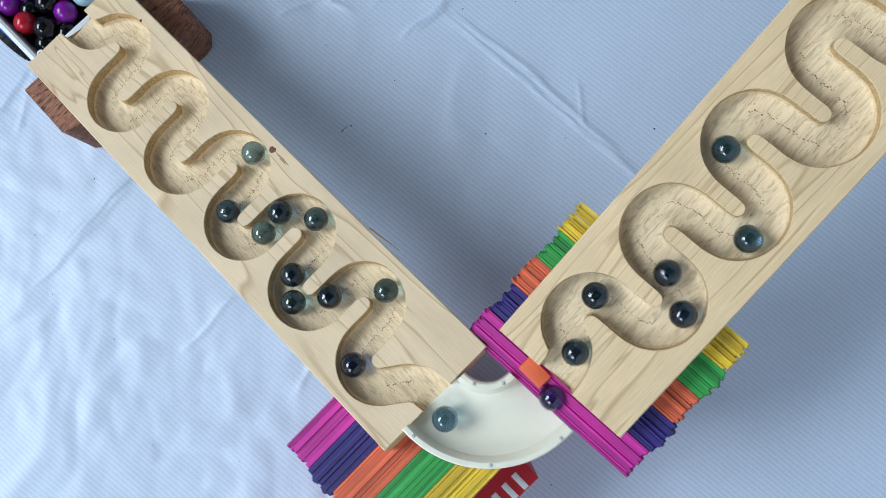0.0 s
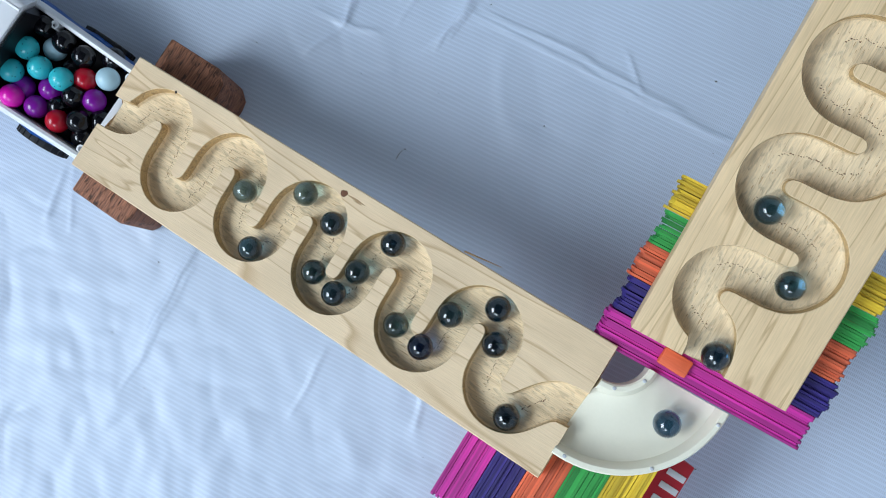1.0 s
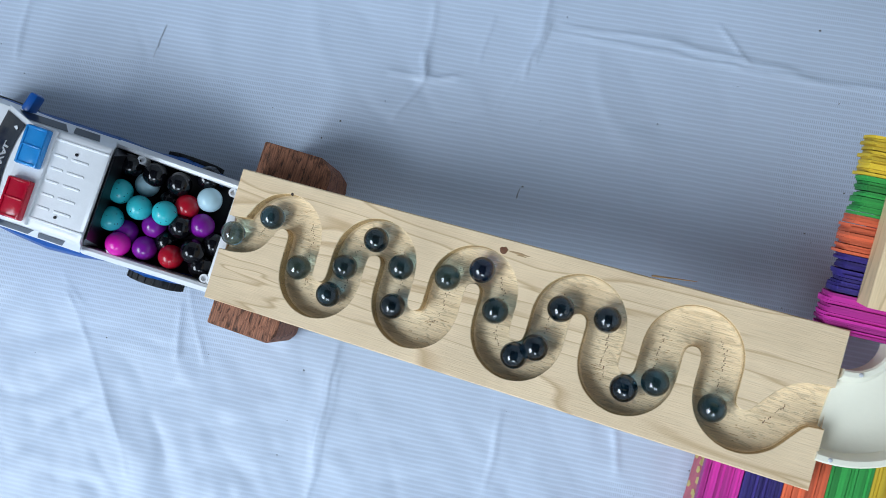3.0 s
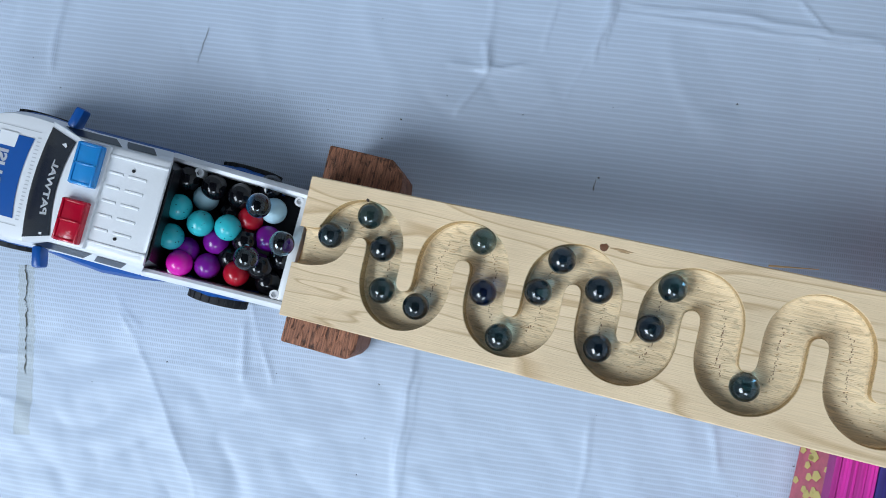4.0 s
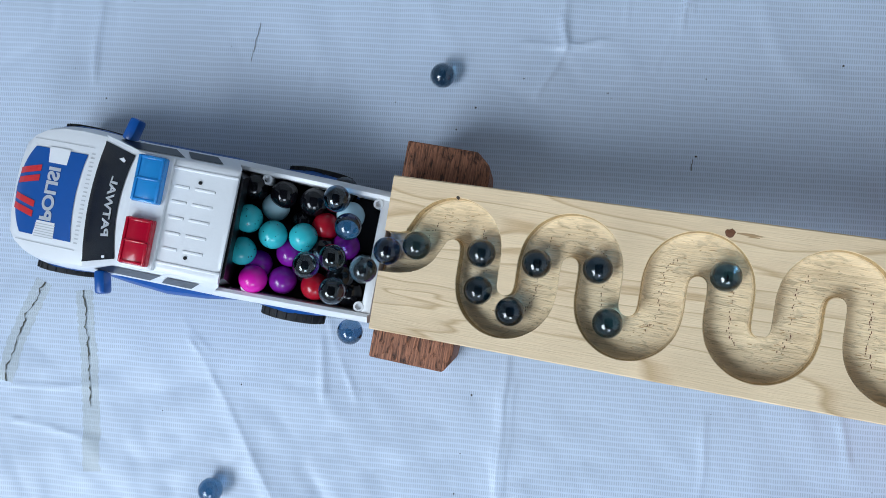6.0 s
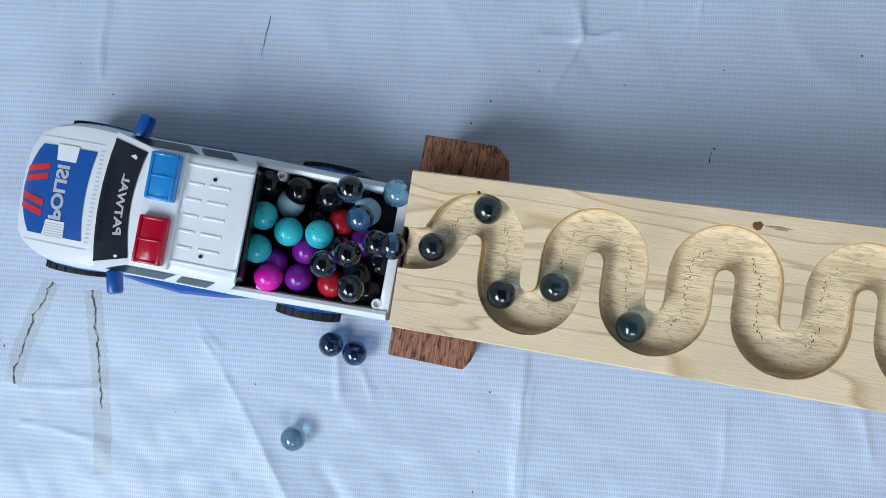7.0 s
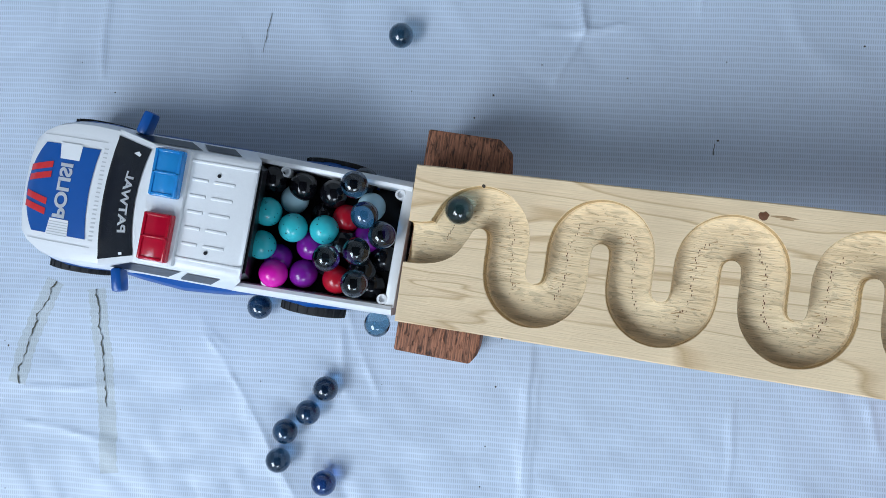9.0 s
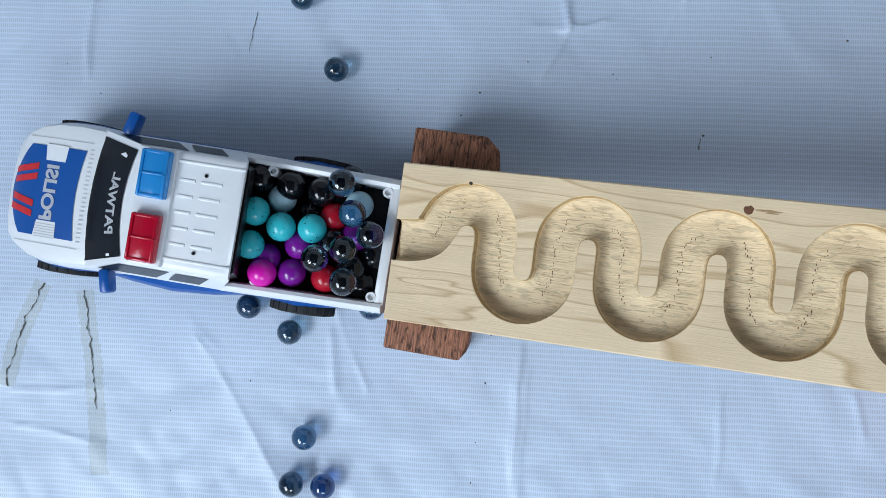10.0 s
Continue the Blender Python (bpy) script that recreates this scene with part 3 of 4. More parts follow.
def toy_truck():
    t = thing("toy_pickup_truck", TRUCK, "white and blue plastic toy police pickup truck carrying beads and marbles", "toy truck")
    # front body with bonnet
    secs = [section(93, 40.5, 17, 40, 56), section(120, 41, 17, 40, 57), section(150, 41, 17, 40, 57.5)]
    secs += [section(x, w, 17 if x < 226 else 20, z - 13, z) for x, z, w in HOOD]
    part("body", loft(secs), WHITE, t)
    # cab
    secs = []
    for b in (0, 0.5, 0.9, 0.97, 1.0):
        ring = []
        shrink = (0, 0, 0, 1.2, 4)[(0, 0.5, 0.9, 0.97, 1.0).index(b)]
        for a in np.linspace(0, 1, 9):
            x, y, z = frustum_point("front", a, b)
            ring.append((x - shrink, y * (1 - shrink / 34), z))
        xr = 92 - 14 * b + shrink
        half = 40 - 8 * b - shrink
        ring += [(xr, half, 55 + 28 * b), (xr, 0, 55 + 28 * b), (xr, -half, 55 + 28 * b)]
        secs.append(ring)
    part("cab", loft(secs), WHITE, t)
    part("windshield", panel("front", ((0.04, 0.05), (0.96, 0.05), (0.95, 0.93), (0.05, 0.93))), TINTED, t, "black windshield with white lettering")
    for side in ("left", "right"):
        part("side_window", panel(side, ((0.47, 0.2), (0.9, 0.2), (0.94, 0.86), (0.5, 0.86))), GREY, t, "dark grey side window")
        part("side_window", panel(side, ((0.16, 0.2), (0.38, 0.2), (0.44, 0.82), (0.16, 0.82))), GREY, t, "dark grey side window")
    # roof ribs, a raised rim round the roof panel and two screw holes
    for k in range(5):
        for x0, x1 in ((90.5, 102.5), (105.5, 114.5)):
            part("roof_rib", boxed(x0, x1, -17.9 + k * 8.7, -16.3 + k * 8.7, 82.6, 83.6, 0.4), WHITE, t)
    for y in (-27, 26):
        part("roof_rim", boxed(79, 117, y - 0.8, y + 0.8, 82.4, 83.7, 0.5), WHITE, t)
    for y in (-21, 21):
        bm = turned(((1.0, 82.8), (1.0, 83.75)), 12)
        bmesh.ops.translate(bm, vec=mm(100, y, 0), verts=bm.verts)
        part("screw_hole", bm, BLACK, t, "small black hole")
    # light bar: two lenses, each with a raised frame and a cross ridge
    part("lamp_base", boxed(116.5, 137, -32, 31.5, 81, 85.5, 1.2), WHITE, t)
    for y0, y1, mat, word in ((-30.5, -4.5, LENS_BLUE, "blue"), (4, 30, LENS_RED, "red")):
        lamp = part("lamp_lens", boxed(118.5, 134.5, y0, y1, 84.8, 90.4, 1.2), mat, t, word + " translucent warning lamp lens")
        part("lens_ridge", boxed(119, 134, (y0 + y1) / 2 - 0.6, (y0 + y1) / 2 + 0.6, 90.1, 91.2, 0.3), mat, lamp)
        for b in ((119, 120.6, y0 + 0.6, y1 - 0.6), (132.4, 134, y0 + 0.6, y1 - 0.6), (120.6, 132.4, y0 + 0.6, y0 + 2.0), (120.6, 132.4, y1 - 2.0, y1 - 0.6)):
            part("lens_rim", boxed(*b, 90.1, 91.2, 0.3), mat, lamp)
    # bed: floor, walls with rolled rim, tailgate
    part("bed_floor", boxed(2, 93, -36, 36, 27, 31, 0.5), BLACK, t, "dark bed floor")
    for s in (1, -1):
        secs = []
        for x in (94, 60, 30, 8, 0):
            w = 38.5 + 2 * x / 84
            pts = ((w - 0.5, 17), (w, 22), (w, 48), (w - 1.5, 52), (w - 3.5, 53.5), (w - 5.5, 52.5), (w - 6, 50), (w - 6, 20))
            secs.append([(x, s * y, z) for y, z in pts])
        part("bed_side", loft(secs), WHITE, t)
    part("tailgate", boxed(-1, 5, -34, 34, 19, 51.5, 1.2), WHITE, t, "white tailgate")
    part("bed_front", loft([[(88.6, -34.5, 31), (91.4, -34.5, 56), (78.4, -28, 79.5), (77.8, -28, 79.5)], [(88.6, 34.5, 31), (91.4, 34.5, 56), (78.4, 28, 79.5), (77.8, 28, 79.5)]]), BLACK, t, "dark front wall of the bed")
    part("rear_bumper", boxed(-7, -1.2, -33, 33, 14, 40, 1.5), BLACK, t, "black rear panel with small printed marks")
    for k in range(5):
        part("rear_mark", boxed(-5.2, -2.5, -18 + k * 8, -14 + k * 8, 39.7, 40.4), CHROME, t)
    for x, y in ((6.5, 30), (6.5, -30), (74, 32), (74, -32)):
        bm = turned(((3, 44), (3, 51.8), (1.8, 51.8), (1.8, 49.5)), 14)
        bmesh.ops.translate(bm, vec=mm(x, y, 0), verts=bm.verts)
        part("screw_post", bm, WHITE, t)
    # blue skirt and arches
    for s in (1, -1):
        secs = []
        for x, w, top in ((2, 38, 28), (20, 39.5, 30), (34, 41.5, 36), (52, 43, 40), (70, 41.5, 36), (84, 42, 31), (105, 44.5 + s, 30), (130, 45.5 + 2 * s, 30), (155, 44.5 + s, 31), (172, 43, 33), (186, 44.2, 38), (200, 44, 40), (213, 42, 38), (224, 36.5, 34), (232, 29.5, 28)):
            pts = ((w - 4, 13), (w, 15), (w, top - 3), (w - 2, top), (w - 8, top), (w - 8, 13))
            secs.append([(x, s * y, z) for y, z in pts])
        part("side_skirt", loft(secs), BLUE, t, "blue lower side panel")
        m = boxed(-3.4, 3.4, -1, 13, 53, 63, 2)
        bmesh.ops.rotate(m, verts=m.verts, cent=(0, 0, 0), matrix=Matrix.Rotation(radians(14), 3, "Z"))
        bmesh.ops.scale(m, vec=(1, s, 1), verts=m.verts)
        bmesh.ops.translate(m, vec=mm(158, s * 39.5, 0), verts=m.verts)
        part("mirror", m, BLUE, t, "blue door mirror")
    part("underbody", boxed(8, 226, -33, 33, 9, 18, 2), BLACK, t)
    for x in (52, 200):
        for s in (1, -1):
            w = part("wheel", turned(((19 - 3, -5.5), (18.4, -5), (19, -3), (19, 3), (18.4, 5), (16, 5.5)), 32, "y"), RUBBER, t, "black tyre with tread")
            w.location = mm(x, s * (41.2 if x < 100 else 41.0) + 1.2, 17.2)
            part("rim", turned(((11, -5.8), (11, -5.4), (11, 5.4), (10, 6.0), (4, 5.0)), 20, "y"), CHROME, w)
            for k in range(20):
                a = 2 * math.pi * k / 20
                lug = boxed(-0.9, 0.9, -4.8, 4.8, 18.6, 19.8, 0.2, segments=1)
                bmesh.ops.rotate(lug, verts=lug.verts, cent=(0, 0, 0), matrix=Matrix.Rotation(a, 3, "Y"))
                part("tread_lug", lug, RUBBER, w)
    # bonnet seams, cowl grille and fender ridges
    for s in (1, -1):
        part("bonnet_seam", decal((178, 221, s * 30.5, 178, 221, s * 31.0), lift=0.3), PALE_GREY, t, "fine grey panel seam")
    for k in range(22):
        y = -27 + k * 2.55
        part("cowl_slot", decal((177, 179.6, y - 0.35, 177, 179.6, y + 0.35), n=3, bow=0, lift=0.3), PALE_GREY, t, "small grey cowl slot")
    for k in range(6):
        part("bonnet_hatch", decal((193, 206.5, 19 + k * 1.5, 193, 206.5, 19.5 + k * 1.5), n=4, lift=0.95), PALE_GREY, t, "fine grey hatch line")
    # printed bonnet
    part("bonnet_print", decal((181.5, 218, -26, 181.5, 218, 26.5), bow=10, lift=0.5), BLUE, t, "blue printed bonnet panel")
    for s in (1, -1):
        part("bonnet_print", decal((193, 207.5, s * 27, 193.5, 206, s * 17.5), lift=0.75), WHITE_INK, t, "white printed square")
    for y in (-13.5, -7.6, 8.6, 14.5):
        part("bonnet_stripe", slant(y), RED_INK, t, "red printed stripe")
    word = lettering("POLISI", 14.0, mirrored=True, depth=0.05, bold=0.04)
    word.transform(Matrix.Translation(mm(201, 0.8, 0)) @ Matrix.Rotation(radians(90), 4, "Z") @ Matrix.Diagonal((0.84, 0.76, 1, 1)))
    for v in word.vertices:
        v.co.z = (hood_z(v.co.x * 1000, v.co.y * 1000) + 0.95) / 1000
    word.materials.append(WHITE_INK)
    part("lettering", word, None, t, "white printed word on the bonnet")
    word = lettering("PATWAL", 9, mirrored=True, depth=0.05, bold=0.035)
    word.transform(Matrix.Rotation(radians(90), 4, "Z"))
    for v in word.vertices:
        a, b = (v.co.y * 0.94 * 1000 + 34 + 1.5) / 68, 0.68 - v.co.x * 1000 / 33
        v.co = mm(*frustum_point("front", a, b, 0.6))
    word.materials.append(WHITE_INK)
    part("lettering", word, None, t, "white printed word on the windshield")
    part("windshield_mark", panel("front", ((0.10, 0.70), (0.125, 0.60), (0.14, 0.76), (0.12, 0.78)), 0.6, 2), WHITE_INK, t, "small white printed arrow")
    part("windshield_mark", panel("front", ((0.92, 0.62), (0.94, 0.62), (0.94, 0.7), (0.92, 0.7)), 0.6, 2), WHITE_INK, t, "small white printed dot")
    return t


toy_truck()

# ---- beads in the bed ----
def speckled(name, base):
    """Glossy bead colour with small scattered black veins."""
    m = surface(name, base, 0.25, 0.12, 120)
    t, b = nodes_of(m)
    co, vo = t.nodes.new("ShaderNodeTexCoord"), t.nodes.new("ShaderNodeTexNoise")
    vo.inputs["Scale"].default_value, vo.inputs["Detail"].default_value = 420, 2
    t.links.new(co.outputs["Object"], vo.inputs["Vector"])
    step = t.nodes.new("ShaderNodeMath")
    step.operation = "GREATER_THAN"
    step.inputs[1].default_value = 0.69
    t.links.new(vo.outputs["Fac"], step.inputs[0])
    mix = t.nodes.new("ShaderNodeMixRGB")
    mix.inputs[2].default_value = (0.01, 0.02, 0.02, 1)
    t.links.new(step.outputs[0], mix.inputs[0])
    old = b.inputs["Base Color"].links[0].from_socket
    t.links.new(old, mix.inputs[1])
    t.links.new(mix.outputs[0], b.inputs["Base Color"])
    return m


BEAD_MATS = dict(
    teal=speckled("teal_bead", (0.035, 0.50, 0.56)), black=surface("black_bead", (0.004, 0.004, 0.006), 0.1, 0.2, 60),
    red=surface("red_bead", (0.42, 0.006, 0.02), 0.2, 0.2, 90), purple=surface("purple_bead", (0.20, 0.01, 0.28), 0.2, 0.2, 90),
    magenta=surface("magenta_bead", (0.75, 0.01, 0.42), 0.25, 0.1, 90), pale=surface("pale_blue_bead", (0.45, 0.66, 0.74), 0.3, 0.08, 90))
BEADS = (
    ("teal", 56, (-130, 103), (-115, 94), (-97, 93), (-133, 84)),
    ("black", 50, (-129, 122), (-111, 118), (-93, 114), (-87, 86), (-76, 71)),
    ("red", 48, (-86, 100), (-91, 65)),
    ("pale", 46, (-72, 107), (-117, 111)),
    ("purple", 46, (-74, 89), (-107, 84), (-111, 68), (-126, 77)),
    ("magenta", 52, (-127, 68)),
    ("black", 42, (-100, 102), (-77, 122), (-98, 75), (-72, 62), (-65, 78)),
)


def beads():
    meshes = {}
    for cname, z, *spots in BEADS:
        if cname not in meshes:
            bm = turned([(8.3 * math.cos(radians(a)), 8.3 * math.sin(radians(a))) for a in range(-84, 85, 12)], 28)
            meshes[cname] = finish(bm, "bead", BEAD_MATS[cname], 60)
        for x, y in spots:
            b = new("bead", meshes[cname])
            rng = random.Random(x * 7 + y)
            b.matrix_world = pose(x / 1000, y / 1000, z / 1000, rng.uniform(20, 160), rng.uniform(0, 90), rng.uniform(0, 360))
            tagged(b, cname.replace("pale", "pale blue") + " glossy round plastic bead lying in the truck bed", "bead", "beads in the truck bed")


beads()

# ---- marbles ----
# same glass in several tints; pale and dark ones mimic lit and shaded looks
MARBLE_TINTS = [glass("lit_glass", (0.30, 0.50, 0.60)), glass("shaded_glass", (0.065, 0.19, 0.34)), glass("navy_glass", (0.03, 0.12, 0.38)), glass("grey_blue_glass", (0.16, 0.35, 0.48))]
MARBLES = []


def marbles():
    meshes = []
    for g in MARBLE_TINTS:
        bm = ball(MARBLE)
        meshes.append(finish(bm, "glass_marble", g, 180))
    kinds = (0, 1, 0, 1, 3, 1, 3, 1, 0, 2, 3, 1, 1, 1, 1, 1, 3, 3)
    words = ("glass marble in a paler tint for a brightly lit look", "glass marble in a darker tint for a shaded look", "dark blue glass marble", "grey-blue see-through glass marble")
    for k in kinds:
        ob = new("glass_marble", meshes[k])
        tagged(ob, words[k] + " rolling down the run", "marble", "glass marbles")
        MARBLES.append(ob)


marbles()


# ---- marks on the boards ----
DARK_WOOD = surface("dark_knot_wood", (0.16, 0.06, 0.025), 0.6, 0.4, 300, 0.2, 900)
DARK_MARK = surface("dark_speck", (0.05, 0.035, 0.025), 0.8, 0.4, 300)
FIBRE = surface("torn_wood_fibre", (0.56, 0.36, 0.18), 0.75, 0.4, 200)
PALE_SPLINTER = surface("wood_splinter", (0.42, 0.26, 0.13), 0.7, 0.3, 200)


def blob(bm, x, y, z, rx, ry, rz, seed, n=9):
    """A small uneven lump, in mm."""
    rng = random.Random(seed)
    rings = []
    for k, f in ((0, 1.0), (1, 0.62)):
        rings.append([bm.verts.new(mm(x + rx * f * math.cos(2 * math.pi * i / n) * rng.uniform(0.75, 1.15), y + ry * f * math.sin(2 * math.pi * i / n) * rng.uniform(0.75, 1.15), z + rz * k)) for i in range(n)])
    for i in range(n):
        bm.faces.new((rings[0][i], rings[0][(i + 1) % n], rings[1][(i + 1) % n], rings[1][i]))
    bm.faces.new(rings[1])


def board_marks():
    bm = bmesh.new()
    blob(bm, 178, -7.0, 0.02, 2.7, 2.4, 0.12, 1, 14)
    part("knot", bm, DARK_WOOD, run_a, "dark brown knot")
    bm = bmesh.new()
    blob(bm, 187, -6.6, 0.02, 6.5, 0.7, 0.06, 2)
    blob(bm, 189, -7.6, 0.02, 3.5, 0.4, 0.06, 3)
    part("knot_streak", bm, PALE_SPLINTER, run_a, "brown streak beside the knot")
    bm = bmesh.new()
    blob(bm, 38.3, -7.8, 0.02, 1.1, 1.0, 0.08, 4)
    part("nail_hole", bm, DARK_MARK, run_a, "small dark hole")
    bm = loft([[(262 + k * 6, 0.4 + k * 0.9, -1.2), (262 + k * 6, 1.6 + k * 0.7, -0.8), (262 + k * 6, 0.6 + k * 0.9, -0.2)] for k in range(5)])
    part("splinter", bm, PALE_SPLINTER, run_a, "thin loose splinter on the board's edge")
    # torn fibres and cutter marks in the grooves
    for board, line, seed in ((run_a, GROOVE_A, 3), (run_b, GROOVE_B, 5)):
        rng = random.Random(seed)
        fibres, stitches = bmesh.new(), bmesh.new()
        norms = normals_of(line)
        for i in range(4, len(line) - 4):
            (u, v), (nu, nv) = line[i], norms[i]
            if abs(nu) > 0.7 and rng.random() < 0.8:
                o = rng.gauss(1.5, 0.6)
                blob(stitches, u + nu * o, v + nv * o, -10.98, rng.uniform(0.15, 0.42), rng.uniform(0.3, 0.8), 0.05, rng.random(), 6)
            thick = 0.5 + 0.5 * math.sin(i * 0.11 + seed) * math.sin(i * 0.043)
            for _ in range(3):
                if rng.random() < 0.42 * thick:
                    o = rng.gauss(0, 4.5)
                    if abs(o) < 9.5:
                        blob(fibres, u + nu * o + rng.uniform(-2, 2), v + nv * o + rng.uniform(-1, 1), -10.92, rng.expovariate(1.1) + 0.25, rng.uniform(0.08, 0.32), 0.1, rng.random(), 6)
        tagged(part("torn_fibre", fibres, FIBRE, board, "pale brown torn wood fibres"), kind="stuff")
        tagged(part("cutter_mark", stitches, DARK_WOOD, board, "dark dotted cutter marks"), kind="stuff")


board_marks()

# ---- marks on the cloth ----
STAIN = surface("old_tape", (0.60, 0.60, 0.46), 0.35, 0.25, 60, Alpha=0.22)
CRACK = surface("crack_shadow", (0.08, 0.08, 0.065), 0.8, 0.4, 200)


def strip(name, pts, width, lift, material, label, ragged=0.3, seed=1, category="tape", wander=0.0):
    """A ragged flat strip following the cloth through points in mm."""
    rng = random.Random(seed)
    line = smooth_line(pts, 2.0)
    bm = bmesh.new()
    rows = []
    for (x, y), (nx, ny) in zip(line, normals_of(line)):
        j = rng.uniform(-ragged, ragged) * width + wander * noise.noise(Vector((x / 11, y / 11, seed)))
        w = width * rng.uniform(1 - ragged, 1 + ragged * 0.5) / 2
        cols = []
        for k in (-1, -0.5, 0, 0.5, 1):
            px, py = x + nx * (j + w * k), y + ny * (j + w * k)
            cols.append(bm.verts.new(mm(px, py, cloth_height(px, py) + lift)))
        rows.append(cols)
    for a, b in zip(rows, rows[1:]):
        for i in range(4):
            bm.faces.new((a[i], a[i + 1], b[i + 1], b[i]))
    return thing(name, Matrix(), label, category, bm=bm, material=material)


def cloth_marks():
    for n, pts in enumerate((
        ((-287, 61), (-297, 40), (-305, 20), (-311, -6)), ((-259, 56), (-257, 40), (-253, 10), (-250, -20), (-247, -62)))):
        strip("tape_strip", list(pts), 12, 0.25, STAIN, "yellowed clear tape strip stuck on the tarpaulin", 0.06, n)
        strip("crack", list(pts)[:4], 0.8, 0.6, CRACK, "thin dark crack in the tarpaulin's coating", 0.9, n + 5, "crack", 2.4)
    strip("crack", [(-148, 236), (-150, 222), (-152, 210)], 0.4, 0.5, CRACK, "thin dark crack in the tarpaulin's coating", 0.6, 11, "crack", 2.0)
    strip("crack", [(132, 152), (131.5, 148), (131, 145)], 0.6, 0.5, CRACK, "thin dark crack in the tarpaulin's coating", 0.6, 12, "crack")
    bm = bmesh.new()
    rng = random.Random(8)
    known = ((0, 0), (147, 280), (272, 246), (322, 293), (134, 154), (221, 212), (-4, 182), (-6, -37), (330, 150), (400, 200), (420, 30), (-318, 18))
    for k in range(70):
        x, y = known[k] if k < len(known) else (rng.uniform(-330, 480), rng.uniform(-140, 330))
        r = rng.uniform(0.5, 1.0) if k < len(known) else rng.uniform(0.25, 0.6)
        blob(bm, x, y, cloth_height(x, y) + 0.05, r, r * rng.uniform(0.6, 1.2), 0.4, k, 7)
    thing("specks", Matrix(), "scattered dark grit specks on the tarpaulin", "grit", bm=bm, material=DARK_MARK, kind="stuff")


cloth_marks()


# ---- what moves ----
def along(line, s):
    """The point and sideways normal at s mm along a groove."""
    if s < 0:
        return (line[0][0] + s, line[0][1]), (0, 1)
    for (a, b) in zip(line, line[1:]):
        d = math.dist(a, b)
        if s <= d:
            k = s / d
            return (a[0] + (b[0] - a[0]) * k, a[1] + (b[1] - a[1]) * k), (-(b[1] - a[1]) / d, (b[0] - a[0]) / d)
        s -= d
    return line[-1], (0, 1)


def placed(kind, s, o):
    line, m = (GROOVE_A, BOARD_A) if kind == "a" else (GROOVE_B, BOARD_B)
    (u, v), (nu, nv) = along(line, s)
    return m @ mm(u + nu * o, v + nv * o, MARBLE - 11)


def glide(rows, t):
    """Smooth value at t of rows (t, values...), without overshoot."""
    for i in range(len(rows) - 1):
        if t <= rows[i + 1][0]:
            break
    t0, t1 = rows[i][0], rows[i + 1][0]
    h, k = t1 - t0, (t - t0) / (t1 - t0)
    out = []
    for c in range(1, len(rows[i])):
        p0, p1 = rows[i][c], rows[i + 1][c]
        d = (p1 - p0) / h

        def slope(j):
            if j <= 0 or j >= len(rows) - 1:
                return d
            a = (rows[j][c] - rows[j - 1][c]) / (rows[j][0] - rows[j - 1][0])
            b = (rows[j + 1][c] - rows[j][c]) / (rows[j + 1][0] - rows[j][0])
            return 0 if a * b <= 0 else 2 * a * b / (a + b)

        m0, m1 = slope(i), slope(i + 1)
        k2, k3 = k * k, k ** 3
        out.append((2 * k3 - 3 * k2 + 1) * p0 + (k3 - 2 * k2 + k) * h * m0 + (3 * k2 - 2 * k3) * p1 + (k3 - k2) * h * m1)
    return out


def rolled(run):
    """Poses each tenth of a second: along the grooves, then free, turning as it rolls."""
    spots = []
    for n in range(101):
        t = n / 10
        i = max([j for j, r in enumerate(run) if r[0] <= t] or [0])
        here, then = run[i], run[min(i + 1, len(run) - 1)]
        if here[1] in "ab" and (then[1] == here[1] or t == here[0]):
            same = [(r[0], r[2], r[3]) for r in run if r[1] == here[1]]
            if len(same) > 1:
                spots.append(placed(here[1], *glide(same, t)))
            else:
                spots.append(placed(here[1], here[2], here[3]))
        elif here is then:
            spots.append(mm(*here[2:]))
        else:
            ends = []
            for r in (here, then):
                ends.append(placed(*r[1:]) if r[1] in "ab" else mm(*r[2:]))
            k = (t - here[0]) / (then[0] - here[0])
            fall = k * k if ends[1].z < ends[0].z - 0.004 else k
            p = ends[0].lerp(ends[1], k)
            p.z = ends[0].z + (ends[1].z - ends[0].z) * fall
            spots.append(p)
    q = Euler((run[0][0] + 1, run[0][2] * 0.1, run[0][3])).to_quaternion()
    rows, last = [], spots[0]
    for n, p in enumerate(spots):
        d = p - last
        flat = Vector((d.x, d.y, 0))
        if flat.length > 1e-6:
            axis = Vector((0, 0, 1)).cross(flat).normalized()
            turn = min(1.3, flat.length / (MARBLE / 1000))
            q = Matrix.Rotation(turn, 3, axis).to_quaternion() @ q
        rows.append((n / 10, Matrix.Translation(p) @ q.to_matrix().to_4x4()))
        last = p
    return rows


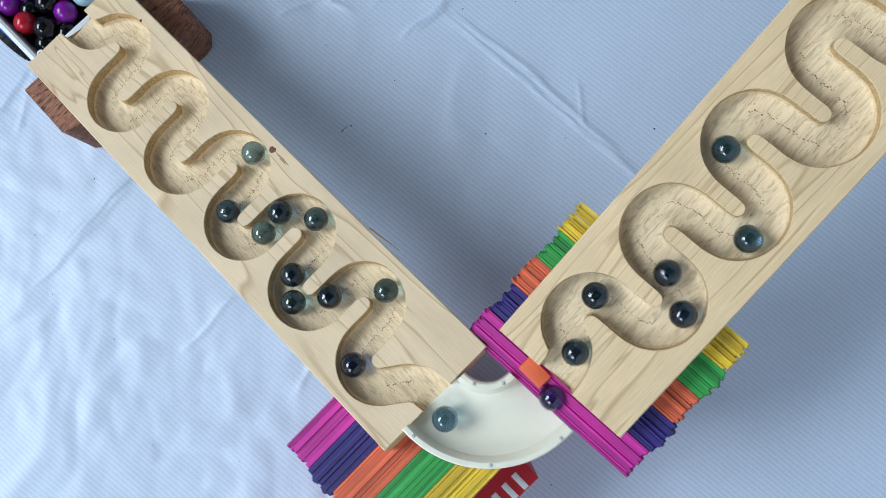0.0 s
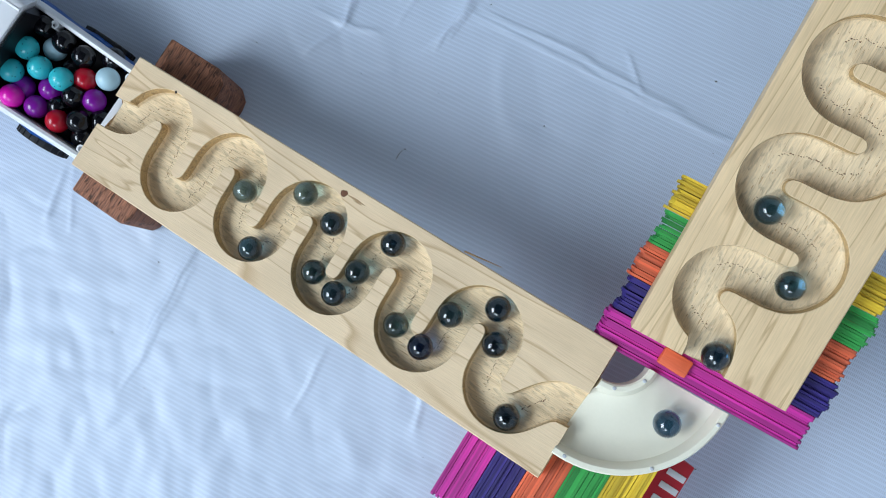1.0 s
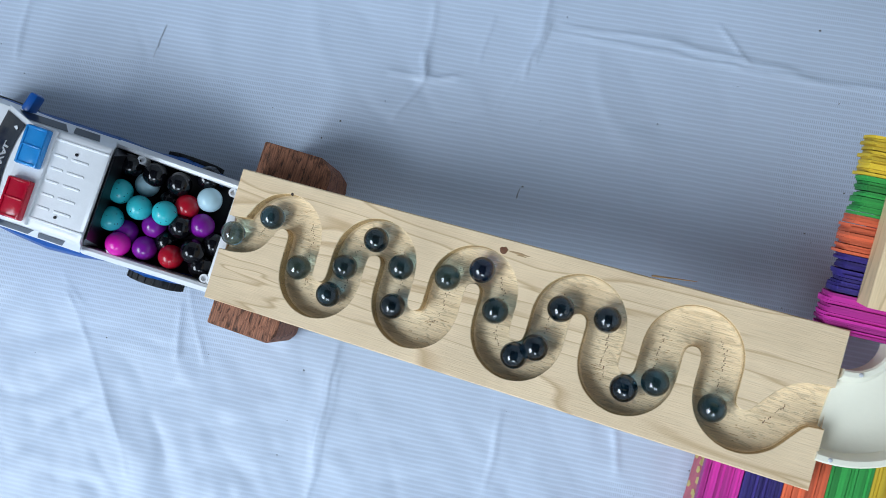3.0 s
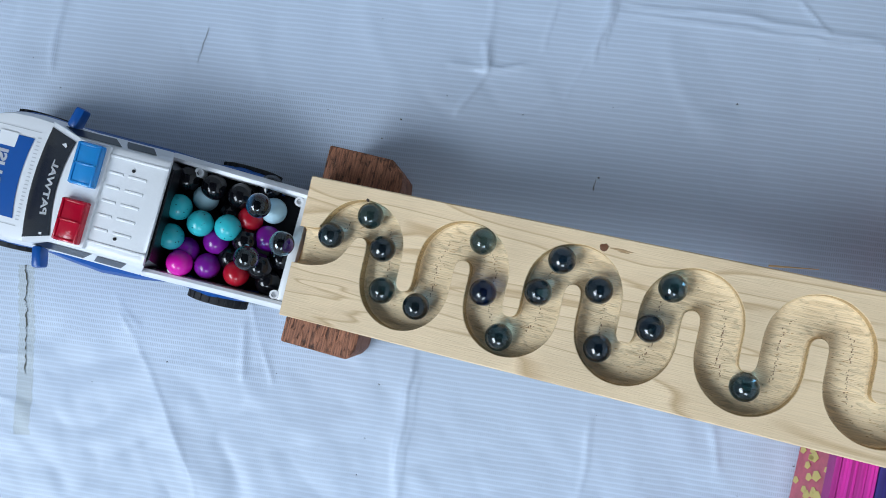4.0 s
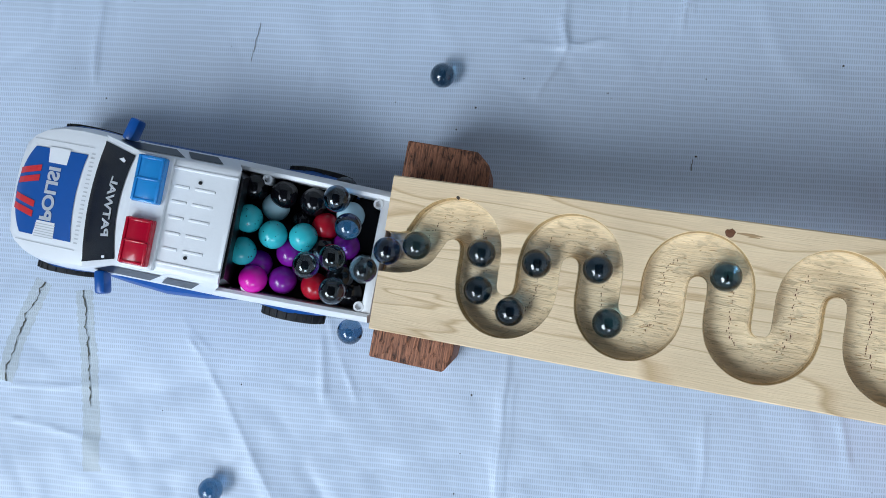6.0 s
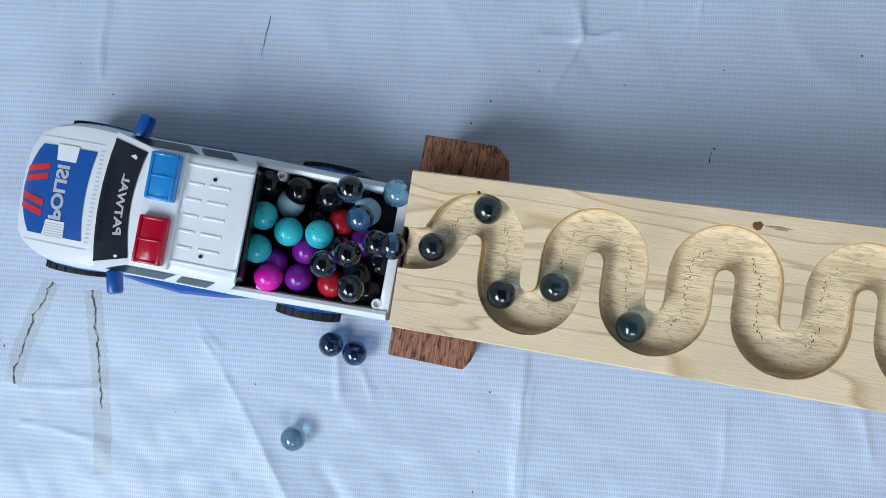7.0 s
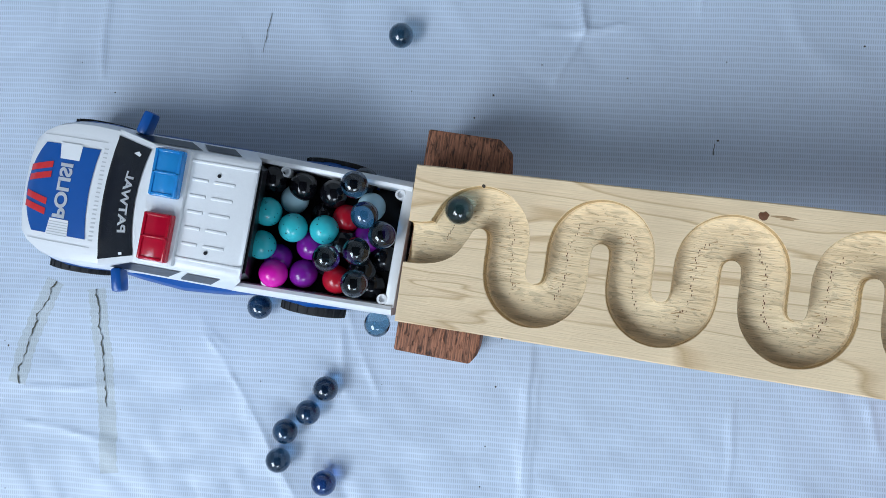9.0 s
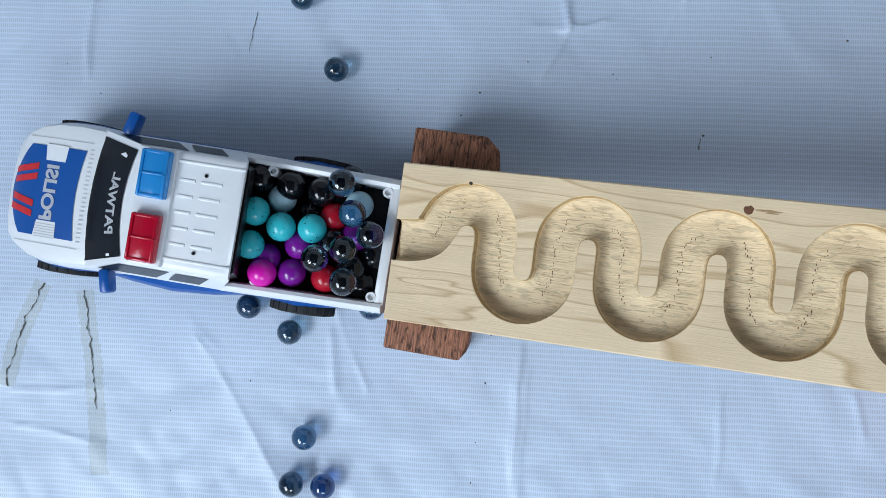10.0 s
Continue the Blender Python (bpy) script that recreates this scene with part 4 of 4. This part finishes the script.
def motions():
    # marble by marble: (seconds, "a" or "b", way along that groove, offset) or (seconds, "x", x, y, z), in mm
    runs = [
        [(0.0, "a", 313, 1.8), (0.5, "a", 261, 1.7), (1.0, "a", 209, -0.8), (1.5, "a", 163, 2.4), (2.0, "a", 112, 0.3), (2.5, "a", 57, 0.6), (2.7, "a", 40, 2.1), (3.04, "a", 0, 0.0), (3.14, "x", -54, 85, 70), (3.8, "x", -82, 75, 63), (4.0, "x", -81, 75, 63), (4.5, "x", -82, 75, 63), (5.0, "x", -86, 76, 63), (5.5, "x", -92, 76, 63), (5.7, "x", -93, 77, 63), (6.8, "x", -93, 77, 63), (7.0, "x", -93, 76, 63), (7.5, "x", -94, 76, 63), (8.0, "x", -94, 76, 63), (8.5, "x", -94, 76, 63), (9.0, "x", -94, 77, 63), (9.5, "x", -93, 76, 63), (10.0, "x", -94, 76, 63)],
        [(0.0, "a", 357, 2.2), (0.5, "a", 306, 3.5), (1.0, "a", 253, -2.3), (1.5, "a", 196, -0.8), (2.0, "a", 148, 0.6), (2.5, "a", 96, 2.7), (2.7, "a", 70, -1.2), (3.33, "a", 0, 0.0), (3.43, "x", -54, 85, 70), (3.8, "x", -71, 105, 63), (4.0, "x", -77, 108, 63), (4.5, "x", -77, 108, 63), (5.0, "x", -77, 108, 63), (5.5, "x", -76, 114, 63), (5.7, "x", -76, 114, 63), (6.8, "x", -79, 118, 63), (7.0, "x", -79, 118, 63), (7.5, "x", -79, 117, 63), (8.0, "x", -79, 118, 63), (8.5, "x", -79, 119, 63), (9.0, "x", -79, 118, 63), (9.5, "x", -78, 118, 63), (10.0, "x", -79, 118, 63)],
        [(0.0, "a", 404, 1.0), (0.5, "a", 351, 1.3), (1.0, "a", 301, 3.5), (1.5, "a", 247, -0.7), (2.0, "a", 191, 1.9), (2.5, "a", 146, 0.0), (2.7, "a", 122, 0.1), (3.8, "a", 10, -2.6), (4.0, "x", -59, 86, 66), (4.5, "x", -77, 92, 63), (5.0, "x", -78, 90, 63), (5.5, "x", -77, 81, 63), (5.7, "x", -78, 82, 63), (6.8, "x", -78, 81, 63), (7.0, "x", -79, 82, 63), (7.5, "x", -79, 81, 63), (8.0, "x", -79, 82, 63), (8.5, "x", -79, 81, 63), (9.0, "x", -77, 81, 63), (9.5, "x", -78, 81, 63), (10.0, "x", -78, 81, 63)],
        [(0.0, "a", 420, 3.5), (0.5, "a", 379, 1.2), (1.0, "a", 328, 0.7), (1.5, "a", 281, 2.3), (2.0, "a", 232, 2.1), (2.5, "a", 180, 3.2), (2.7, "a", 158, 2.5), (3.8, "a", 43, 2.6), (4.0, "a", 25, 3.1), (4.2, "a", 0, 0.0), (4.3, "x", -54, 85, 70), (4.5, "x", -62, 89, 63), (5.0, "x", -60, 85, 63), (5.5, "x", -67, 98, 63), (5.7, "x", -68, 99, 63), (6.8, "x", -74, 101, 63), (7.0, "x", -73, 102, 63), (7.5, "x", -73, 101, 63), (8.0, "x", -73, 101, 63), (8.5, "x", -73, 102, 63), (9.0, "x", -73, 101, 63), (9.5, "x", -73, 101, 63), (10.0, "x", -73, 101, 63)],
        [(0.0, "a", 444, 0.5), (0.5, "a", 406, 1.5), (1.0, "a", 361, 2.4), (1.5, "a", 314, 3.5), (2.0, "a", 260, -0.1), (2.5, "a", 207, -2.4), (2.7, "a", 182, 3.4), (3.8, "a", 67, -2.4), (4.0, "a", 51, 2.7), (4.5, "a", 0, -1.2), (4.6, "x", -54, 85, 70), (5.0, "x", -69, 72, 63), (5.5, "x", -77, 64, 63), (5.7, "x", -77, 63, 63), (6.8, "x", -78, 63, 63), (7.0, "x", -77, 63, 63), (7.5, "x", -77, 64, 63), (8.0, "x", -78, 64, 63), (8.5, "x", -78, 63, 63), (9.0, "x", -78, 63, 63), (9.5, "x", -78, 63, 63), (10.0, "x", -78, 63, 63)],
        [(0.0, "a", 486, 0.7), (0.5, "a", 431, 3.5), (1.0, "a", 386, 2.2), (1.5, "a", 333, -1.2), (2.0, "a", 283, 2.2), (2.5, "a", 233, 2.1), (2.7, "a", 209, -2.1), (3.8, "a", 94, 1.4), (4.0, "a", 73, -2.1), (4.5, "a", 19, 2.3), (4.66, "a", 0, 0.0), (4.76, "x", -54, 85, 70), (5.0, "x", -61, 49, 66), (5.5, "x", -99, -2, 8), (5.7, "x", -125, -28, 8), (6.0, "x", -163, -67, 8), (6.6, "x", -221, -134, 8)],
        [(0.0, "a", 506, 1.7), (0.5, "a", 455, -3.5), (1.0, "a", 409, 3.1), (1.5, "a", 361, 1.8), (2.0, "a", 310, 3.5), (2.5, "a", 256, -0.4), (2.7, "a", 236, 1.5), (3.8, "a", 116, -1.6), (4.0, "a", 98, 1.2), (4.5, "a", 44, 2.7), (4.88, "a", 0, 0.0), (5.0, "x", -63, 119, 66), (5.5, "x", -60, 131, 66), (5.7, "x", -49, 159, 8), (6.3, "x", -1, 242, 8), (7.0, "x", 1, 258, 8), (7.5, "x", -18, 242, 8), (8.0, "x", -36, 241, 8), (8.5, "x", -53, 236, 8), (9.0, "x", -62, 218, 8), (9.5, "x", -77, 201, 8), (10.0, "x", -94, 196, 8)],
        [(0.0, "a", 537, 3.5), (0.5, "a", 480, -0.9), (1.0, "a", 435, 3.5), (1.5, "a", 388, 2.3), (2.0, "a", 336, -2.3), (2.5, "a", 287, 2.5), (2.7, "a", 261, 1.0), (3.8, "a", 146, 1.4), (4.0, "a", 126, 1.1), (4.5, "a", 76, -2.0), (5.0, "a", 25, 2.9), (5.2, "a", 0, 0.0), (5.3, "x", -55, 85, 70), (5.5, "x", -59, 70, 66), (5.7, "x", -61, 57, 66), (5.9, "x", -66, 44, 40), (6.1, "x", -79, 33, 8), (6.8, "x", -99, 27, 8), (7.0, "x", -99, 27, 8), (7.5, "x", -128, 32, 8), (8.0, "x", -146, 48, 8), (8.5, "x", -148, 48, 8), (9.0, "x", -148, 47, 8), (9.5, "x", -148, 48, 8), (10.0, "x", -148, 47, 8)],
        [(0.0, "a", 577, 0.4), (0.5, "a", 541, 3.5), (1.0, "a", 491, 1.5), (1.5, "a", 438, 1.8), (2.0, "a", 391, 2.9), (2.5, "a", 344, -2.3), (2.7, "a", 323, 3.2), (3.8, "a", 204, -2.6), (4.0, "a", 187, 3.4), (4.5, "a", 136, 1.2), (5.0, "a", 86, -0.3), (5.5, "a", 32, 2.6), (5.7, "a", 8, -1.2), (5.9, "x", -58, 85, 66), (6.2, "x", -63, 57, 62), (6.4, "x", -74, 30, 8), (6.8, "x", -104, -10, 8), (7.0, "x", -121, -32, 8), (7.2, "x", -135, -55, 8), (7.6, "x", -163, -100, 8), (8.4, "x", -192, -149, 8)],
        [(0.0, "a", 629, -1.0), (0.5, "a", 561, 3.5), (1.0, "a", 518, 3.5), (1.5, "a", 474, -3.2), (2.0, "a", 417, 1.9), (2.5, "a", 366, 1.6), (2.7, "a", 344, -2.6), (3.8, "a", 235, 0.3), (4.0, "a", 216, -1.6), (4.5, "a", 165, 3.5), (5.0, "a", 111, -0.8), (5.5, "a", 57, 3.5), (5.7, "a", 36, 2.3), (6.02, "a", 0, 0.0), (6.12, "x", -55, 85, 70), (6.3, "x", -56, 86, 66), (6.6, "x", -61, 58, 62), (6.8, "x", -72, 34, 30), (7.0, "x", -84, 22, 8), (7.5, "x", -94, 4, 8), (8.0, "x", -135, -25, 8), (8.5, "x", -127, -41, 8), (9.0, "x", -105, -61, 8), (9.5, "x", -100, -62, 8), (10.0, "x", -100, -64, 8)],
        [(0.0, "x", 321, 35, 138), (0.5, "a", 606, -3.5), (1.0, "a", 548, 3.5), (1.5, "a", 498, 0.4), (2.0, "a", 444, 3.0), (2.5, "a", 394, 1.8), (2.7, "a", 375, -0.5), (3.8, "a", 259, 1.1), (4.0, "a", 243, -1.7), (4.5, "a", 188, 2.9), (5.0, "a", 138, 1.0), (5.5, "a", 83, -1.5), (5.7, "a", 55, 3.5), (6.19, "a", 0, 0.0), (6.29, "x", -55, 85, 70), (6.8, "x", -53, 109, 66), (7.0, "x", -52, 116, 66), (7.5, "x", -58, 155, 8), (8.0, "x", -97, 224, 8), (8.4, "x", -141, 283, 8), (9.2, "x", -137, 280, 8), (10.0, "x", -116, 242, 8)],
        [(0.0, "x", 363, 83, 138), (0.2, "x", 344, 45, 138), (0.5, "a", 643, -1.0), (1.0, "a", 576, 1.8), (1.5, "a", 519, 3.5), (2.0, "a", 481, -1.1), (2.5, "a", 427, 3.0), (2.7, "a", 408, 2.9), (3.8, "a", 301, 3.5), (4.0, "a", 283, 3.0), (4.5, "a", 231, 0.0), (5.0, "a", 179, 3.1), (5.5, "a", 125, 0.5), (5.7, "a", 107, -0.3), (6.64, "a", 0, 0.0), (6.8, "x", -62, 87, 63), (7.0, "x", -63, 88, 63), (7.5, "x", -64, 90, 63), (8.0, "x", -63, 90, 63), (8.5, "x", -64, 90, 63), (9.0, "x", -63, 90, 63), (9.5, "x", -64, 90, 63), (10.0, "x", -63, 89, 63)],
        [(0.0, "b", 18, -2.5), (0.13, "b", 0, 0.0), (0.32, "x", 346, 47, 138), (0.5, "a", 682, -1.6), (1.0, "a", 599, -3.5), (1.5, "a", 562, 3.5), (2.0, "a", 505, -0.8), (2.5, "a", 446, 2.9), (2.7, "a", 426, 2.9), (3.8, "a", 318, 2.0), (4.0, "a", 303, 3.5), (4.5, "a", 249, -2.6), (5.0, "a", 196, -0.3), (5.5, "a", 151, 2.9), (5.7, "a", 127, 1.7), (6.8, "a", 12, -2.1), (6.91, "a", 0, 0.0), (7.0, "x", -54, 87, 66), (7.5, "x", -60, 57, 66), (7.75, "x", -66, 44, 40), (8.0, "x", -85, 19, 8), (8.5, "x", -114, -14, 8), (9.0, "x", -134, -48, 8), (9.3, "x", -146, -77, 8), (9.9, "x", -170, -129, 8)],
        [(0.0, "b", 63, -0.9), (0.5, "b", -1, 0.0), (0.75, "x", 346, 48, 138), (1.0, "a", 646, -2.3), (1.5, "a", 582, -1.2), (2.0, "a", 541, 3.5), (2.5, "a", 484, 0.5), (2.7, "a", 455, -3.5), (3.8, "a", 350, -1.5), (4.0, "a", 331, -1.5), (4.5, "a", 282, 3.1), (5.0, "a", 229, -0.1), (5.5, "a", 174, 3.5), (5.7, "a", 152, 2.6), (6.8, "a", 36, 2.7), (7.0, "a", 17, -0.2), (7.15, "a", 0, 0.0), (7.25, "x", -55, 85, 70), (7.5, "x", -59, 79, 66), (8.0, "x", -70, 41, 30), (8.5, "x", -101, 9, 8), (9.0, "x", -130, -30, 8), (9.5, "x", -162, -62, 8), (10.0, "x", -193, -99, 8)],
        [(0.0, "b", 118, -1.2), (0.5, "b", 45, -0.4), (0.79, "b", 0, 0.0), (1.0, "x", 356, 56, 138), (1.2, "x", 344, 45, 138), (1.5, "a", 623, -0.7), (2.0, "a", 566, 3.5), (2.5, "a", 512, -2.5), (2.7, "a", 493, 1.0), (3.8, "a", 378, -2.4), (4.0, "a", 363, -0.6), (4.5, "a", 313, 2.3), (5.0, "a", 261, 1.7), (5.5, "a", 213, -3.2), (5.7, "a", 187, 3.0), (6.8, "a", 74, -3.3), (7.0, "a", 53, 3.5), (7.5, "a", 7, -2.1), (7.66, "x", -55, 85, 70), (8.0, "x", -60, 63, 66), (8.5, "x", -83, 20, 8), (9.0, "x", -116, -18, 8), (9.5, "x", -123, -48, 8), (10.0, "x", -120, -63, 8)],
        [(0.0, "b", 144, 1.1), (0.5, "b", 72, 0.2), (1.0, "b", 7, -4.2), (1.27, "x", 346, 47, 138), (1.5, "a", 655, 0.9), (2.0, "a", 594, -3.5), (2.5, "a", 560, 3.2), (2.7, "a", 542, 3.5), (3.8, "a", 423, 3.1), (4.0, "a", 408, 3.5), (4.5, "a", 362, -0.8), (5.0, "a", 312, 1.7), (5.5, "a", 257, 0.0), (5.7, "a", 237, -1.2), (6.8, "a", 117, -2.3), (7.0, "a", 99, -0.1), (7.5, "a", 47, 1.9), (7.91, "a", 0, 0.0), (8.0, "x", -53, 86, 66), (8.5, "x", -61, 52, 66), (9.0, "x", -105, -3, 8), (9.5, "x", -139, -32, 8), (10.0, "x", -112, -34, 8)],
        [(0.0, "b", 241, -1.2), (0.5, "b", 163, -1.3), (1.0, "b", 98, 2.0), (1.5, "b", 23, 1.0), (1.66, "b", 0, 0.0), (2.0, "x", 317, 36, 138), (2.5, "a", 600, -3.5), (2.7, "a", 567, -2.5), (3.8, "a", 445, 0.5), (4.0, "a", 431, 3.0), (4.5, "a", 385, 2.5), (5.0, "a", 338, -3.4), (5.5, "a", 292, 3.5), (5.7, "a", 267, 2.4), (6.8, "a", 156, 3.0), (7.0, "a", 139, 2.2), (7.5, "a", 92, -0.5), (8.0, "a", 41, 3.0), (8.36, "a", 0, 0.0), (8.5, "x", -57, 81, 66), (9.0, "x", -70, 39, 30), (9.5, "x", -98, 26, 8), (10.0, "x", -122, 31, 8)],
        [(0.0, "b", 301, -1.1), (0.5, "b", 234, -0.3), (1.0, "b", 161, -0.3), (1.5, "b", 103, 1.4), (2.0, "b", 28, 0.6), (2.19, "b", 0, 0.0), (2.5, "x", 337, 36, 138), (2.7, "a", 656, -3.5), (3.8, "a", 532, 3.4), (4.0, "a", 509, 3.5), (4.5, "a", 466, -3.5), (5.0, "a", 418, 2.7), (5.5, "a", 376, -1.4), (5.7, "a", 358, -1.2), (6.8, "a", 251, -2.4), (7.0, "a", 237, -1.4), (7.5, "a", 185, 2.2), (8.0, "a", 136, 2.3), (8.5, "a", 88, -0.9), (9.0, "a", 37, 2.8), (9.33, "a", 0, 0.0), (9.5, "x", -56, 84, 66), (10.0, "x", -67, 48, 30)],
    ]
    for marble, run in zip(MARBLES, runs):
        walk(marble, rolled(run))


motions()
